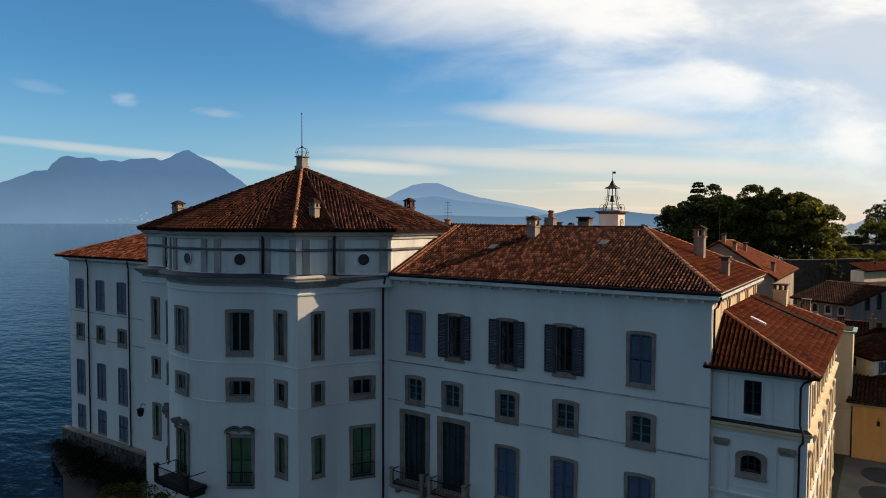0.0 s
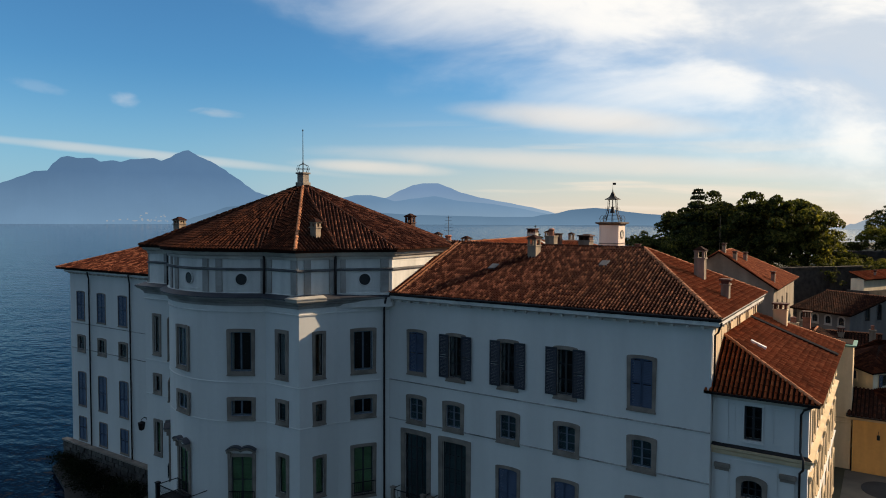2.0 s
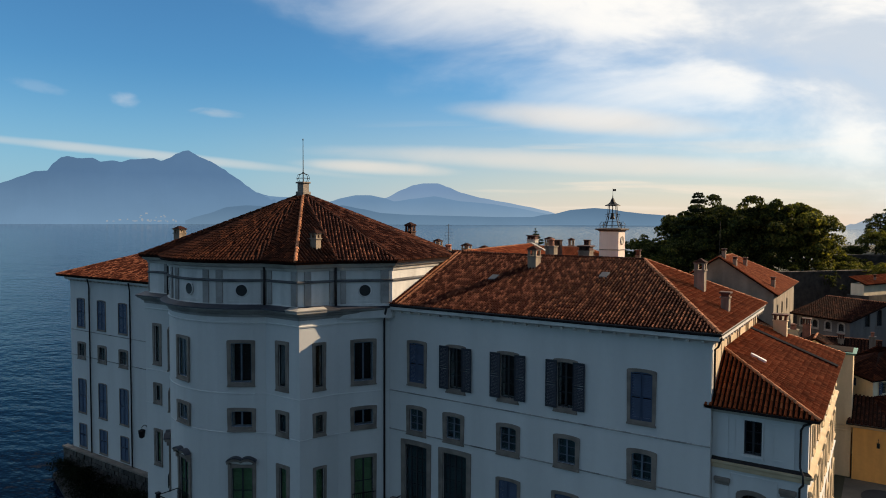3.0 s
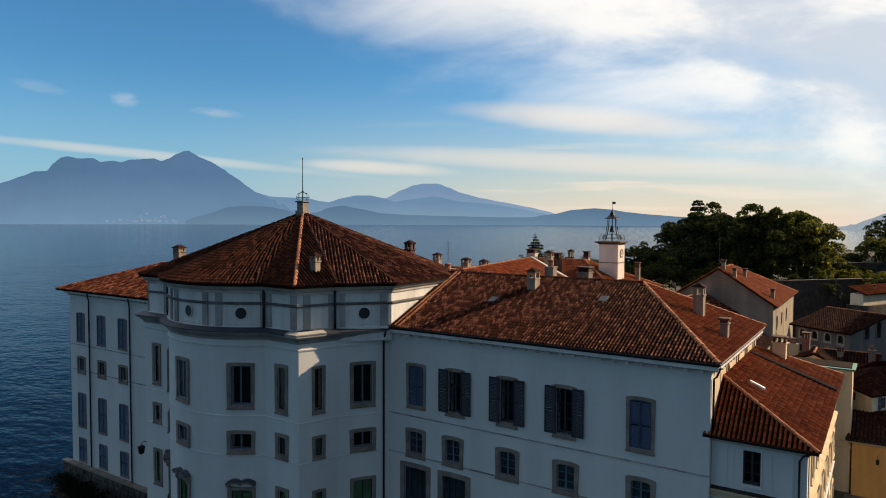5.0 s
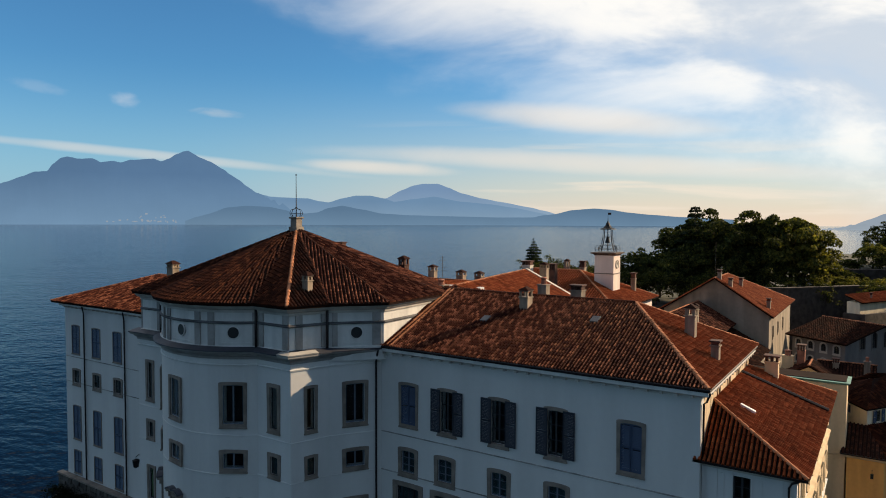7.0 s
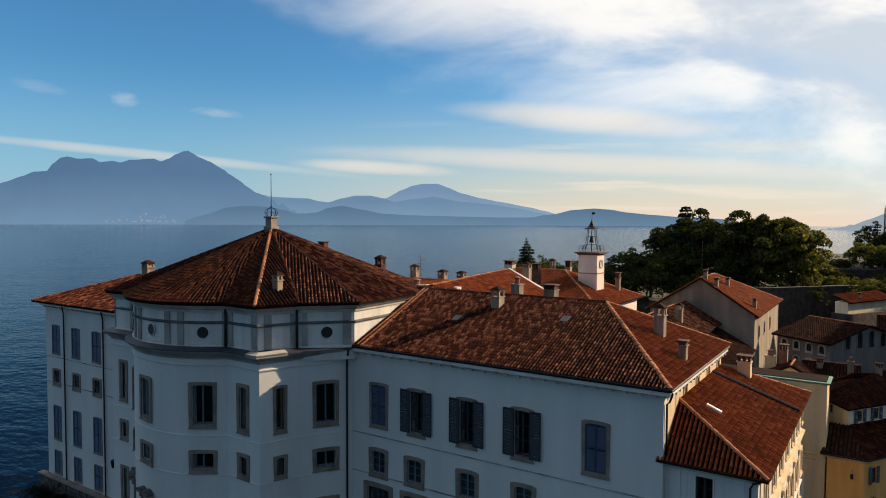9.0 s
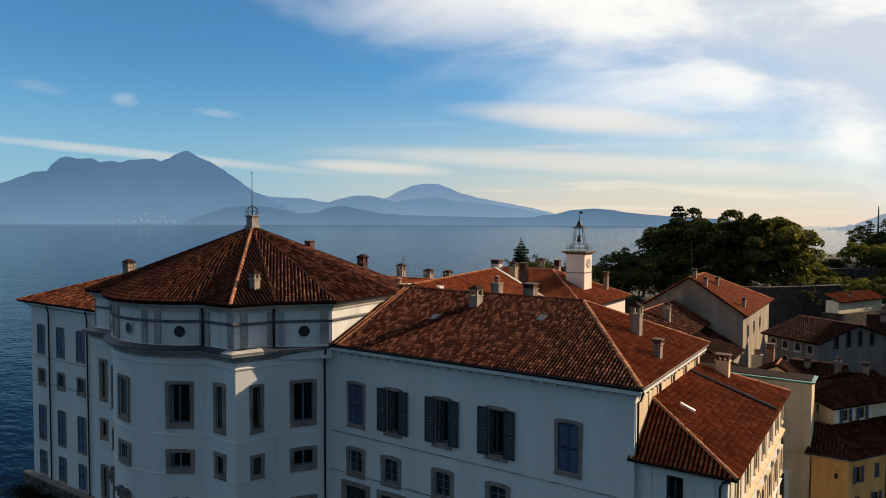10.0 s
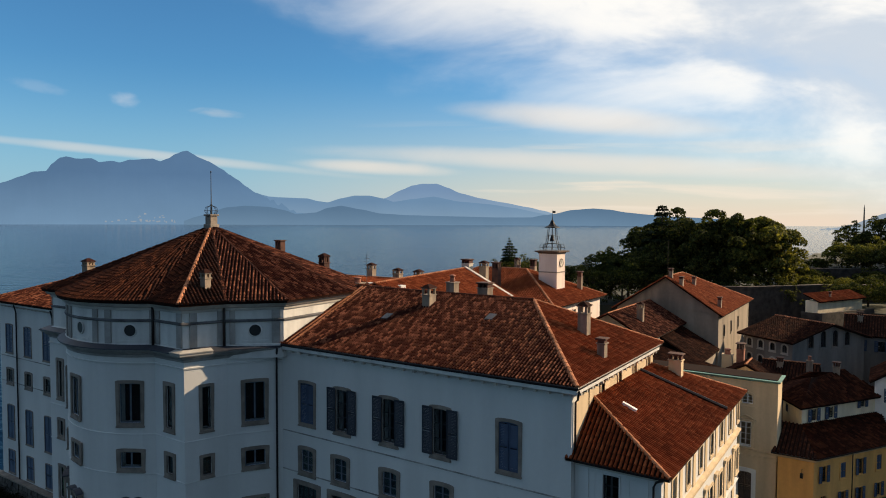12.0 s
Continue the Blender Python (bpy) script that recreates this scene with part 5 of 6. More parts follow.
# the palace's rear range, and the roofs beside the clock tower
def rear_range():
    GABLE[0] = PLASTER
    h, line = building("rear_range", "rear palace range under red pantile roofs", rect(-46, 14.7, -29.2, 30), LAND - 0.3, 19.2, STUCCO, category="building")
    gable_roof(h, (-46, 22.3), (-27.5, 22.3), 7.7, 19.2, 2.3, mat=TILE_BRIGHT)
    for x, y, z, w, hh, st in ((-32.9, 24.2, 21.0, 0.75, 1.55, "hood"), (-29.0, 23.7, 21.0, 0.8, 1.2, "hood"), (-28.9, 27.2, 20.6, 0.8, 1.25, "hood")):
        chimney(h, x, y, z, w, w * 0.85, hh, st)
    chimney(h, -41.7, 19.5, 20.4, 0.85, 0.7, 4.75, "slab", mat=CORNICE)
    h, line = building("court_range", "palace court range with a red roof and a pale parapet", [(-29.0, 14.7), (-15.4, 14.7), (-18.2, 29.2), (-31.0, 29.2)], LAND - 0.3, 19.3, STUCCO, category="building")
    gable_roof(h, (-21.4, 11.0), (-24.5, 29.0), 6.6, 19.3, 3.0, mat=TILE_BRIGHT, over=0.35)
    chimney(h, -24.7, 30.3, 21.5, 0.95, 0.8, 1.7, "slab", mat=CORNICE)
    chimney(h, -23.2, 31.3, 21.3, 0.8, 0.7, 1.5, "hood")
    bm = bmesh.new()                                   # pale parapet running down the verge
    vs = [[bm.verts.new((x, y + dy, z + o)) for x, y, z in ((-24.5, 29.35, 22.25), (-18.6, 28.85, 19.55))] for dy in (0, 0.45) for o in (-0.9, 0.25)]
    for p, q in ((0, 1), (1, 3), (3, 2), (2, 0)):
        bm.faces.new((vs[p][0], vs[p][1], vs[q][1], vs[q][0]))
    for k in (0, 1):
        bm.faces.new((vs[0][k], vs[1][k], vs[3][k], vs[2][k]))
    part("parapet", bm, CORNICE, h, "pale plastered sloping parapet")
    tower_house, line = building("tower_house", "court building with a red hipped roof beside the clock tower", rect(-36, 34, -16.5, 48), LAND - 0.3, 18.3, PINK, category="building",
                                 openings=[(1, 3.0, 16.0, 17.4, 0.8, "glass"), (1, 6.0, 16.0, 17.4, 0.8, "glass"), (0, 17.0, 15.5, 17.0, 0.9, "glass")])
    z, t = 18.3, 21.6
    a, b, c, d = (-36.6, 33.4, z), (-15.9, 33.4, z), (-15.9, 48.6, z), (-36.6, 48.6, z)
    e, f = (-29.5, 41.0, t), (-23.0, 41.0, t)
    for q in ([a, b, f, e], [b, c, f], [c, d, e, f], [d, a, e]):
        roof_face(q, tower_house, TILE_BRIGHT, wide=0.3)
    for p, q in ((a, e), (b, f), (c, f), (e, f)):
        ridge(p, q, tower_house)
    for x, y, zz, w, hh, st in ((-24.3, 36.0, 20.0, 0.9, 2.6, "slab"), (-27.2, 46.8, 19.6, 0.7, 2.7, "hood"), (-25.5, 48.0, 19.2, 0.8, 3.1, "slab"), (-17.8, 44.8, 18.9, 0.6, 2.4, "slab")):
        chimney(tower_house, x, y, zz, w * 0.85, w * 0.85, hh, st, mat=DARK_BRICK if y == 36.0 else None)


rear_range()


def aerial(x, y, z, h):
    t = thing("roof_aerial", "thin metal roof aerial with cross bars", "aerial", at=(x, y, z))
    bm = bmesh.new()
    tube(bm, [(0, 0, -0.4), (0, 0, h)], 0.025, 5)
    for k in range(5):
        w = 0.5 - 0.05 * k
        tube(bm, [(-w, 0, h * (0.55 + 0.1 * k)), (w, 0, h * (0.55 + 0.1 * k))], 0.012, 4)
    part("mast", bm, METAL, t)


aerial(-24.6, 13.6, 21.6, 2.9)


def clock_tower():
    """A square plastered tower with a clock and an open wrought-iron belfry."""
    t = thing("clock_tower", "pale pink plastered clock tower with a wrought-iron belfry", "tower", at=(-19.55, 40.6, 0))
    w = 1.13
    line = Line(rect(-w, -w, w, w), closed=True)
    holes = [window(t, line, 1.1, 18.7, 19.7, 0.42, "glass", cols=1, rows=1, rise=0.02, band=0.03, stone=PINK, ear=0)]
    part("shaft", wall_mesh(line, LAND, 23.75, 0.25, holes), PINK, t)
    bm = bmesh.new()
    box(bm, -w - 0.02, -w - 0.02, 17.0, w + 0.02, w + 0.02, 17.9)
    part("foot", bm, PINK, t)
    part("string_course", moulding(line, [(0.0, 21.45), (0.06, 21.45), (0.06, 21.53), (0.0, 21.56)]), STONE, t)
    part("cornice", moulding(line, [(-0.1, 23.6), (0.05, 23.6), (0.12, 23.72), (0.36, 23.78), (0.38, 23.92), (-0.1, 23.95)]), BROWN, t)
    bm = bmesh.new()
    box(bm, -w, -w, 23.7, w, w, 23.97)
    part("deck", bm, METAL, t)
    bm = bmesh.new()
    tube(bm, [(w - 0.03, 0, 22.55), (w + 0.05, 0, 22.55)], [0.46, 0.46], 28)
    dial = part("clock_face", bm, CORNICE, t, "white round clock face")
    bm = bmesh.new()
    tube(bm, [(w + 0.06 + 0.0, 0.48 * math.cos(2 * math.pi * k / 28), 22.55 + 0.48 * math.sin(2 * math.pi * k / 28)) for k in range(29)], 0.03, 5)
    for k in range(12):
        a = math.pi * k / 6
        tube(bm, [(w + 0.06, 0.36 * math.cos(a), 22.55 + 0.36 * math.sin(a)), (w + 0.06, 0.42 * math.cos(a), 22.55 + 0.42 * math.sin(a))], 0.018, 4)
    tube(bm, [(w + 0.07, 0, 22.55), (w + 0.07, 0.10, 22.85)], 0.022, 4); tube(bm, [(w + 0.07, 0, 22.55), (w + 0.07, -0.2, 22.45)], 0.025, 4)
    part("dial_marks", bm, STONE, dial)
    # belfry of scrolled bars
    bm = bmesh.new()
    for k in range(8):
        a = math.pi / 4 * k + math.pi / 8
        c, s = math.cos(a), math.sin(a)
        P = lambda r, z: (r * c, r * s, z)
        tube(bm, [P(1.35, 24.0), P(1.45, 24.35), P(1.25, 24.7), P(1.0, 24.65), P(0.98, 24.4), P(1.12, 24.32)], 0.028, 5)
        tube(bm, [P(1.05, 24.0), P(0.8, 24.6), P(0.62, 25.2), P(0.55, 25.8), P(0.50, 26.55)], 0.032, 5)
        tube(bm, [P(0.62, 25.2), P(0.85, 25.35), P(0.80, 25.6), P(0.62, 25.55)], 0.022, 5)
    for r, z in ((1.42, 24.3), (0.75, 24.75), (0.56, 25.7)):
        tube(bm, [(r * math.cos(2 * math.pi * k / 24), r * math.sin(2 * math.pi * k / 24), z) for k in range(25)], 0.022, 5)
    part("belfry_frame", bm, IRON, t)
    bm = bmesh.new()
    n = 16
    prof = [(0.0, 25.0), (0.30, 25.0), (0.27, 25.15), (0.19, 25.4), (0.16, 25.65), (0.05, 25.75), (0.04, 26.4)]
    rings = [[bm.verts.new((max(r, 0.005) * math.cos(2 * math.pi * k / n), max(r, 0.005) * math.sin(2 * math.pi * k / n), z)) for k in range(n)] for r, z in prof]
    for p, q in zip(rings, rings[1:]):
        for k in range(n):
            bm.faces.new((p[k], p[(k + 1) % n], q[(k + 1) % n], q[k]))
    part("bell", bm, IRON, t)
    bm = bmesh.new()
    prof = [(0.95, 26.55), (0.92, 26.62), (0.55, 26.78), (0.32, 27.0), (0.20, 27.3), (0.06, 27.5), (0.02, 27.9), (0.015, 28.6)]
    rings = [[bm.verts.new((r * math.cos(2 * math.pi * k / 8), r * math.sin(2 * math.pi * k / 8), z)) for k in range(8)] for r, z in prof]
    for p, q in zip(rings, rings[1:]):
        for k in range(8):
            bm.faces.new((p[k], p[(k + 1) % 8], q[(k + 1) % 8], q[k]))
    bm.faces.new(rings[0]); bm.faces.new(rings[-1])
    part("belfry_cap", bm, IRON, t)
    bm = bmesh.new()
    box(bm, 0.0, -0.01, 28.25, 0.38, 0.01, 28.5)
    part("weather_vane", bm, IRON, t)


clock_tower()


def village():
    GABLE[0] = PLASTER
    h, l = building("village_house", "tall old house with bare plaster gable and red roof", rect(-17.6, 57.5, -4.6, 79), LAND - 0.3, 15.9, PLASTER,
                    openings=[(0, 4.2, 15.0, 16.0, 0.7, "glass"), (0, 11.0, 10.6, 11.2, 0.6, "glass"), (1, 3.5, 12.5, 14.0, 0.8, "glass"), (1, 8, 12.5, 14, 0.8, "glass"), (1, 13, 12.5, 14, 0.8, "glass")], group="village houses")
    z = 15.6
    for q in ([(-4.1, 57.0, z), (-4.1, 79.5, z), (-11.1, 65.5, 20.2), (-11.1, 57.0, 20.2)], [(-4.1, 79.5, z), (-18.1, 79.5, z), (-11.1, 65.5, 20.2)], [(-18.1, 79.5, z), (-18.1, 57.0, z), (-11.1, 57.0, 20.2), (-11.1, 65.5, 20.2)]):
        roof_face(q, h, TILE_BRIGHT, wide=0.3)
    ridge((-11.1, 57.0, 20.2), (-11.1, 65.5, 20.2), h); ridge((-4.1, 79.5, z), (-11.1, 65.5, 20.2), h)
    bm = bmesh.new()
    vs = [[bm.verts.new(p) for p in ((-17.6, y, 15.85), (-4.6, y, 15.85), (-11.1, y, 20.05))] for y in (57.5, 57.8)]
    bm.faces.new(vs[0]); bm.faces.new(vs[1][::-1])
    for i in range(3):
        bm.faces.new((vs[0][i], vs[1][i], vs[1][(i + 1) % 3], vs[0][(i + 1) % 3]))
    part("gable", bm, PLASTER, h)
    for x, y, z, hh in ((-10.7, 58.2, 19.9, 1.3), (-9.3, 58.0, 18.9, 1.3), (-8.9, 63.0, 18.6, 1.3), (-5.1, 60.5, 16.1, 1.5)):
        chimney(h, x, y, z, 0.45, 0.5, hh, "pot" if y > 65 else "slab")
    bm = bmesh.new()
    tube(bm, [(-11.6, 60.0, 20.0), (-11.6, 60.0, 24.8)], 0.03, 5)
    part("aerial", bm, IRON, h)
    # lower roofs between the court and the tall house
    GABLE[0] = PLASTER
    h, l = building("court_house", "low house with a brown tiled roof behind the palace", rect(-17.5, 42, -9.0, 57.4), LAND - 0.3, 14.6, PLASTER, openings=[(0, 6.5, 12.8, 13.9, 0.8, "glass")], group="village houses")
    gable_roof(h, (-13.2, 42), (-13.2, 57.4), 4.3, 14.6, 2.4, mat=TILE)
    chimney(h, -11.0, 46.5, 15.9, 0.7, 0.6, 1.8, "hood")
    h, l = building("annex", "small plastered house under a dark tile roof", rect(-9.0, 48, -4.8, 57.4), LAND - 0.3, 11.6, PLASTER, openings=[(0, 3.0, 9.8, 10.9, 0.7, "glass")], group="village houses")
    q = [(-9.2, 47.5, 14.0), (-4.4, 47.5, 11.4), (-4.4, 57.4, 11.4), (-9.2, 57.4, 14.0)]
    roof_face([q[1], q[2], q[3], q[0]], h, TILE_DARK, wide=0.32)
    h, l = building("low_house", "low house with a dark red roof", rect(-9.0, 30.5, 0.5, 47), LAND - 0.3, 10.4, PLASTER, group="village houses")
    roof_face([(0.9, 30.0, 10.3), (0.9, 47.4, 10.3), (-9.2, 47.4, 13.0), (-9.2, 30.0, 13.0)], h, TILE_DARK, wide=0.3)
    # cream range with green copper gutter
    h, l = building("cream_range", "cream stuccoed palace range with a green copper gutter", rect(-9.0, 36.7, 4.75, 39.6), LAND - 0.3, 12.75, CREAM, category="building",
                    openings=[(0, 11.1, 6.4, 8.6, 0.95, "glass", {"rows": 4, "frame_mat": WHITE, "stone": WHITE}), (0, 11.2, 10.35, 11.3, 0.95, "glass", {"rise": 0.4, "band": 0.2, "rows": 3, "frame_mat": WHITE}), (0, 7.2, 6.4, 8.6, 0.95, "glass", {"rows": 4, "frame_mat": WHITE, "stone": WHITE}),
                              (0, 11.1, 1.2, 3.9, 1.15, "shut", {"rise": 0.12, "band": 0.38, "paint": BROWN, "stone": WHITE})])
    for z, o, mt in ((12.75, 0.28, COPPER), (6.05, 0.14, CREAM), (5.55, 0.08, CREAM)):
        part("cornice", moulding(l, [(-0.05, z - 0.2), (o * 0.5, z - 0.2), (o, z), (-0.05, z + 0.04)]), mt, h)
    roof_bed([(-8.95, 36.74, 12.84), (4.70, 36.74, 12.84), (4.70, 39.55, 12.86), (-8.95, 39.55, 12.86)], h, thick=0.06)
    for x in (-1.8, 2.1):
        bm = bmesh.new()
        box(bm, x - 0.72, 36.58, 6.3, x - 0.5, 36.72, 8.7); box(bm, x + 0.5, 36.58, 6.3, x + 0.72, 36.72, 8.7)
        box(bm, x - 0.85, 36.5, 8.7, x + 0.85, 36.72, 8.86); box(bm, x - 0.8, 36.54, 6.16, x + 0.8, 36.72, 6.3)
        tube(bm, [(x - 0.8, 36.62, 8.9), (x - 0.4, 36.62, 9.1), (x, 36.62, 9.28), (x + 0.4, 36.62, 9.1), (x + 0.8, 36.62, 8.9)], 0.08, 6)
        part("window_surround", bm, CREAM, h)
    GABLE[0] = CREAM
    h, l = building("gable_house", "low cream gabled house with a brown tile roof", rect(-1.6, 41.4, 4.1, 44.4), LAND - 0.3, 11.7, CREAM, group="village houses")
    gable_roof(h, (1.25, 41.4), (1.25, 44.4), 2.85, 11.7, 1.4, mat=TILE_DARK, over=0.3)
    chimney(h, -0.9, 43.6, 12.0, 1.0, 0.8, 2.0, "pot", mat=CREAM)
    chimney(h, 0.3, 44.0, 12.4, 0.7, 0.8, 2.3, "slab", mat=BRICK)
    # ochre corner house with a chamfered plan, and the one above it
    oc = [(4.9, 36.35), (7.8, 36.35), (13.4, 45.3), (11.0, 51.5), (4.9, 46.5)]
    u1 = math.hypot(5.6, 8.95)
    ops = []
    for u in (1.3, 3.9, 6.3, 9.0):
        ops += [(1, u, 4.05, 5.45, 0.72, "open" if u in (1.3, 6.3) else "shut"), (1, u, 1.55, 2.75, 0.7, "open" if u > 3 else "glass")]
    h, l = building("ochre_house", "ochre yellow house with blue shutters and dark tile roof", oc, LAND - 0.3, 6.35, OCHRE, ops, group="village houses")
    part("cornice", moulding(l, [(-0.05, 6.0), (0.1, 6.0), (0.4, 6.25), (0.42, 6.42), (-0.05, 6.45)]), CREAM, h)
    part("gutter", moulding(l, [(0.40, 6.32), (0.52, 6.32), (0.54, 6.44), (0.40, 6.46)]), GUTTER, h)
    o = [l.at(s, 0.45) for s in l.s[:5]]
    E3 = lambda p, z: (p.x, p.y, z)
    i1, i2, i3 = (4.5, 41.4, 7.9), (6.3, 41.2, 7.9), (12.5, 50.9, 7.9)
    roof_face([E3(o[0], 6.45), E3(o[1], 6.45), i2, i1], h, TILE_DARK, wide=0.3)
    roof_face([E3(o[1], 6.45), E3(o[2], 6.45), i3, i2], h, TILE_DARK, wide=0.3)
    downpipe(h, [(10.6, 40.35, 6.2), (10.6, 40.35, LAND)], 0.05)
    bm = bmesh.new()
    tube(bm, [(6.9, 36.3, 5.2), (6.9, 35.9, 5.3), (6.9, 35.7, 5.0)], 0.03, 5); box(bm, 6.78, 35.58, 4.6, 7.02, 35.82, 5.0)
    part("wall_lamp", bm, IRON, h)
    u = [(4.3, 44.6), (6.3, 41.3), (12.6, 51.0), (9.0, 56.5), (4.2, 51.5)]
    h, l = building("upper_house", "pale house with blue shutters rising behind dark roofs", u, LAND - 0.3, 9.6, PALE,
                    [(1, 1.6, 8.1, 9.2, 0.85, "open"), (1, 4.0, 8.1, 9.2, 0.85, "open"), (1, 8.6, 8.7, 9.5, 0.8, "open"), (0, 0.9, 8.3, 9.1, 0.5, "shut")], group="village houses")
    o = [l.at(s, 0.4) for s in l.s[:5]]
    i1, i2 = (6.6, 46.5, 11.4), (9.0, 52.0, 11.4)
    for q in ([E3(o[0], 9.6), E3(o[1], 9.6), i1], [E3(o[1], 9.6), E3(o[2], 9.6), i2, i1], [E3(o[2], 9.6), E3(o[3], 9.6), i2], [E3(o[3], 9.6), E3(o[4], 9.6), i1, i2], [E3(o[4], 9.6), E3(o[0], 9.6), i1]):
        roof_face(q, h, TILE_DARK, wide=0.3)
    chimney(h, 8.6, 50.4, 10.9, 0.6, 0.6, 1.7, "slab"); chimney(h, 6.0, 51.5, 11.0, 0.6, 0.6, 1.7, "pot")
    # stone house: a gable with arched windows, and a side with pale niches
    st = [(3.6, 58.4), (10.6, 68.2), (4.5, 72.6), (-2.5, 62.8)]
    arched = [(0, u, 12.05, top, 0.85, "glass", {"rise": 0.38, "band": 0.13}) for u, top in ((2.9, 13.75), (4.95, 14.05), (6.95, 14.05), (9.0, 13.75))]
    niches = [(3, u, z0, z0 + 0.95, 0.75, "glass", {"rise": 0.36, "band": 0.16, "stone": CORNICE}) for z0 in (11.5, 9.6, 7.6) for u in (0.95, 2.75, 4.6, 6.4)]
    h, l = building("stone_house", "grey stone house with arched upper windows", st, LAND - 0.3, 13.1, GREYWALL, arched + niches, group="village houses")
    edges = sorted([0.0, l.s[1] / 2, l.s[1]] + [u + k * 0.425 for _, u, *_ in arched for k in (-1, 1)])
    roofline = lambda u: 13.1 + 1.75 * (1 - abs(u - l.s[1] / 2) / (l.s[1] / 2))
    bm = bmesh.new()
    for u0, u1 in zip(edges, edges[1:]):
        foot = next((o[3] for o in arched if abs(o[1] - (u0 + u1) / 2) < 0.4), 13.1)
        ring_ = [[bm.verts.new((*l.p[0].lerp(l.p[1], u / l.s[1]) - l.n[0] * d, z)) for u, z in ((u0, foot), (u1, foot), (u1, roofline(u1)), (u0, roofline(u0)))] for d in (0.0, 0.3)]
        if roofline(u0) - foot < 0.02:
            ring_ = [[q for q in r if q is not r[3]] for r in ring_]
        bm.faces.new(ring_[0]); bm.faces.new(ring_[1][::-1])
        for k in range(len(ring_[0])):
            j = (k + 1) % len(ring_[0])
            bm.faces.new((ring_[0][k], ring_[1][k], ring_[1][j], ring_[0][j]))
    part("gable", bm, GREYWALL, h)
    GABLE[0] = GREYWALL
    gable_roof(h, (7.1, 63.3), (1.0, 67.7), 6.0, 13.1, 1.75, over=0.6, mat=TILE_DARK, wide=0.32, ends=(1,))
    # further roofs
    GABLE[0] = CREAM
    for k, (x0, y0, x1, y1, z, rise, wall, ax) in enumerate(((14.5, 62, 22, 72, 12.2, 2.4, CREAM, "y"), (12.0, 50.2, 17.5, 57, 11.3, 1.9, WHITE, "y"), (1.5, 50, 6.5, 56.5, 9.6, 2.0, PLASTER, "x"), (18, 48, 25, 60, 9.5, 2.2, OCHRE, "y"), (8.4, 72.6, 15.4, 80.2, 12.7, 2.0, GREYWALL, "x"))):
        GABLE[0] = wall
        h, l = building("village_house", ("low cream house with dark tile roof", "white gabled house above dark roofs", "plain old house with dark roof", "yellow village house with dark roof", "grey house with a dark roof below the garden")[k], rect(x0, y0, x1, y1), LAND - 0.3, z, wall,
                        [(0, 1.6, z - 2.2, z - 0.9, 0.8, "open"), (0, 4.0, z - 2.2, z - 0.9, 0.8, "open")], group="village houses")
        if ax == "y":
            gable_roof(h, ((x0 + x1) / 2, y0), ((x0 + x1) / 2, y1), (x1 - x0) / 2, z, rise, wide=0.32, mat=TILE_DARK)
        else:
            gable_roof(h, (x0, (y0 + y1) / 2), (x1, (y0 + y1) / 2), (y1 - y0) / 2, z, rise, wide=0.32, mat=TILE_DARK)
        chimney(h, x0 + 1.5, y0 + 2.5, z + 0.6, 0.6, 0.6, 1.9, "slab")
    # lean-to in the garden, its long white side towards the sun
    h, l = building("garden_house", "white garden lean-to with a red tile roof", [(4.3, 82.5), (9.6, 93.0), (7.9, 93.8), (2.6, 83.4)], LAND - 0.3, 15.5, PALE, [], category="garden house")
    roof_face([(4.6, 82.0, 15.5), (10.1, 92.9, 15.5), (7.8, 94.1, 16.5), (2.3, 83.2, 16.5)], h, TILE_BRIGHT, wide=0.3)
    chimney(h, 5.6, 86.2, 15.4, 0.3, 0.3, 1.3, "slab")
    foot = thing("garden_wall", "dark old masonry wall below the white lean-to", "garden wall", kind="structure")
    part("wall", wall_mesh(Line([(2.2, 81.5), (5.0, 81.2), (11.2, 92.6)]), LAND - 0.2, 13.9, 0.5, []), BRICKY, foot)


village()


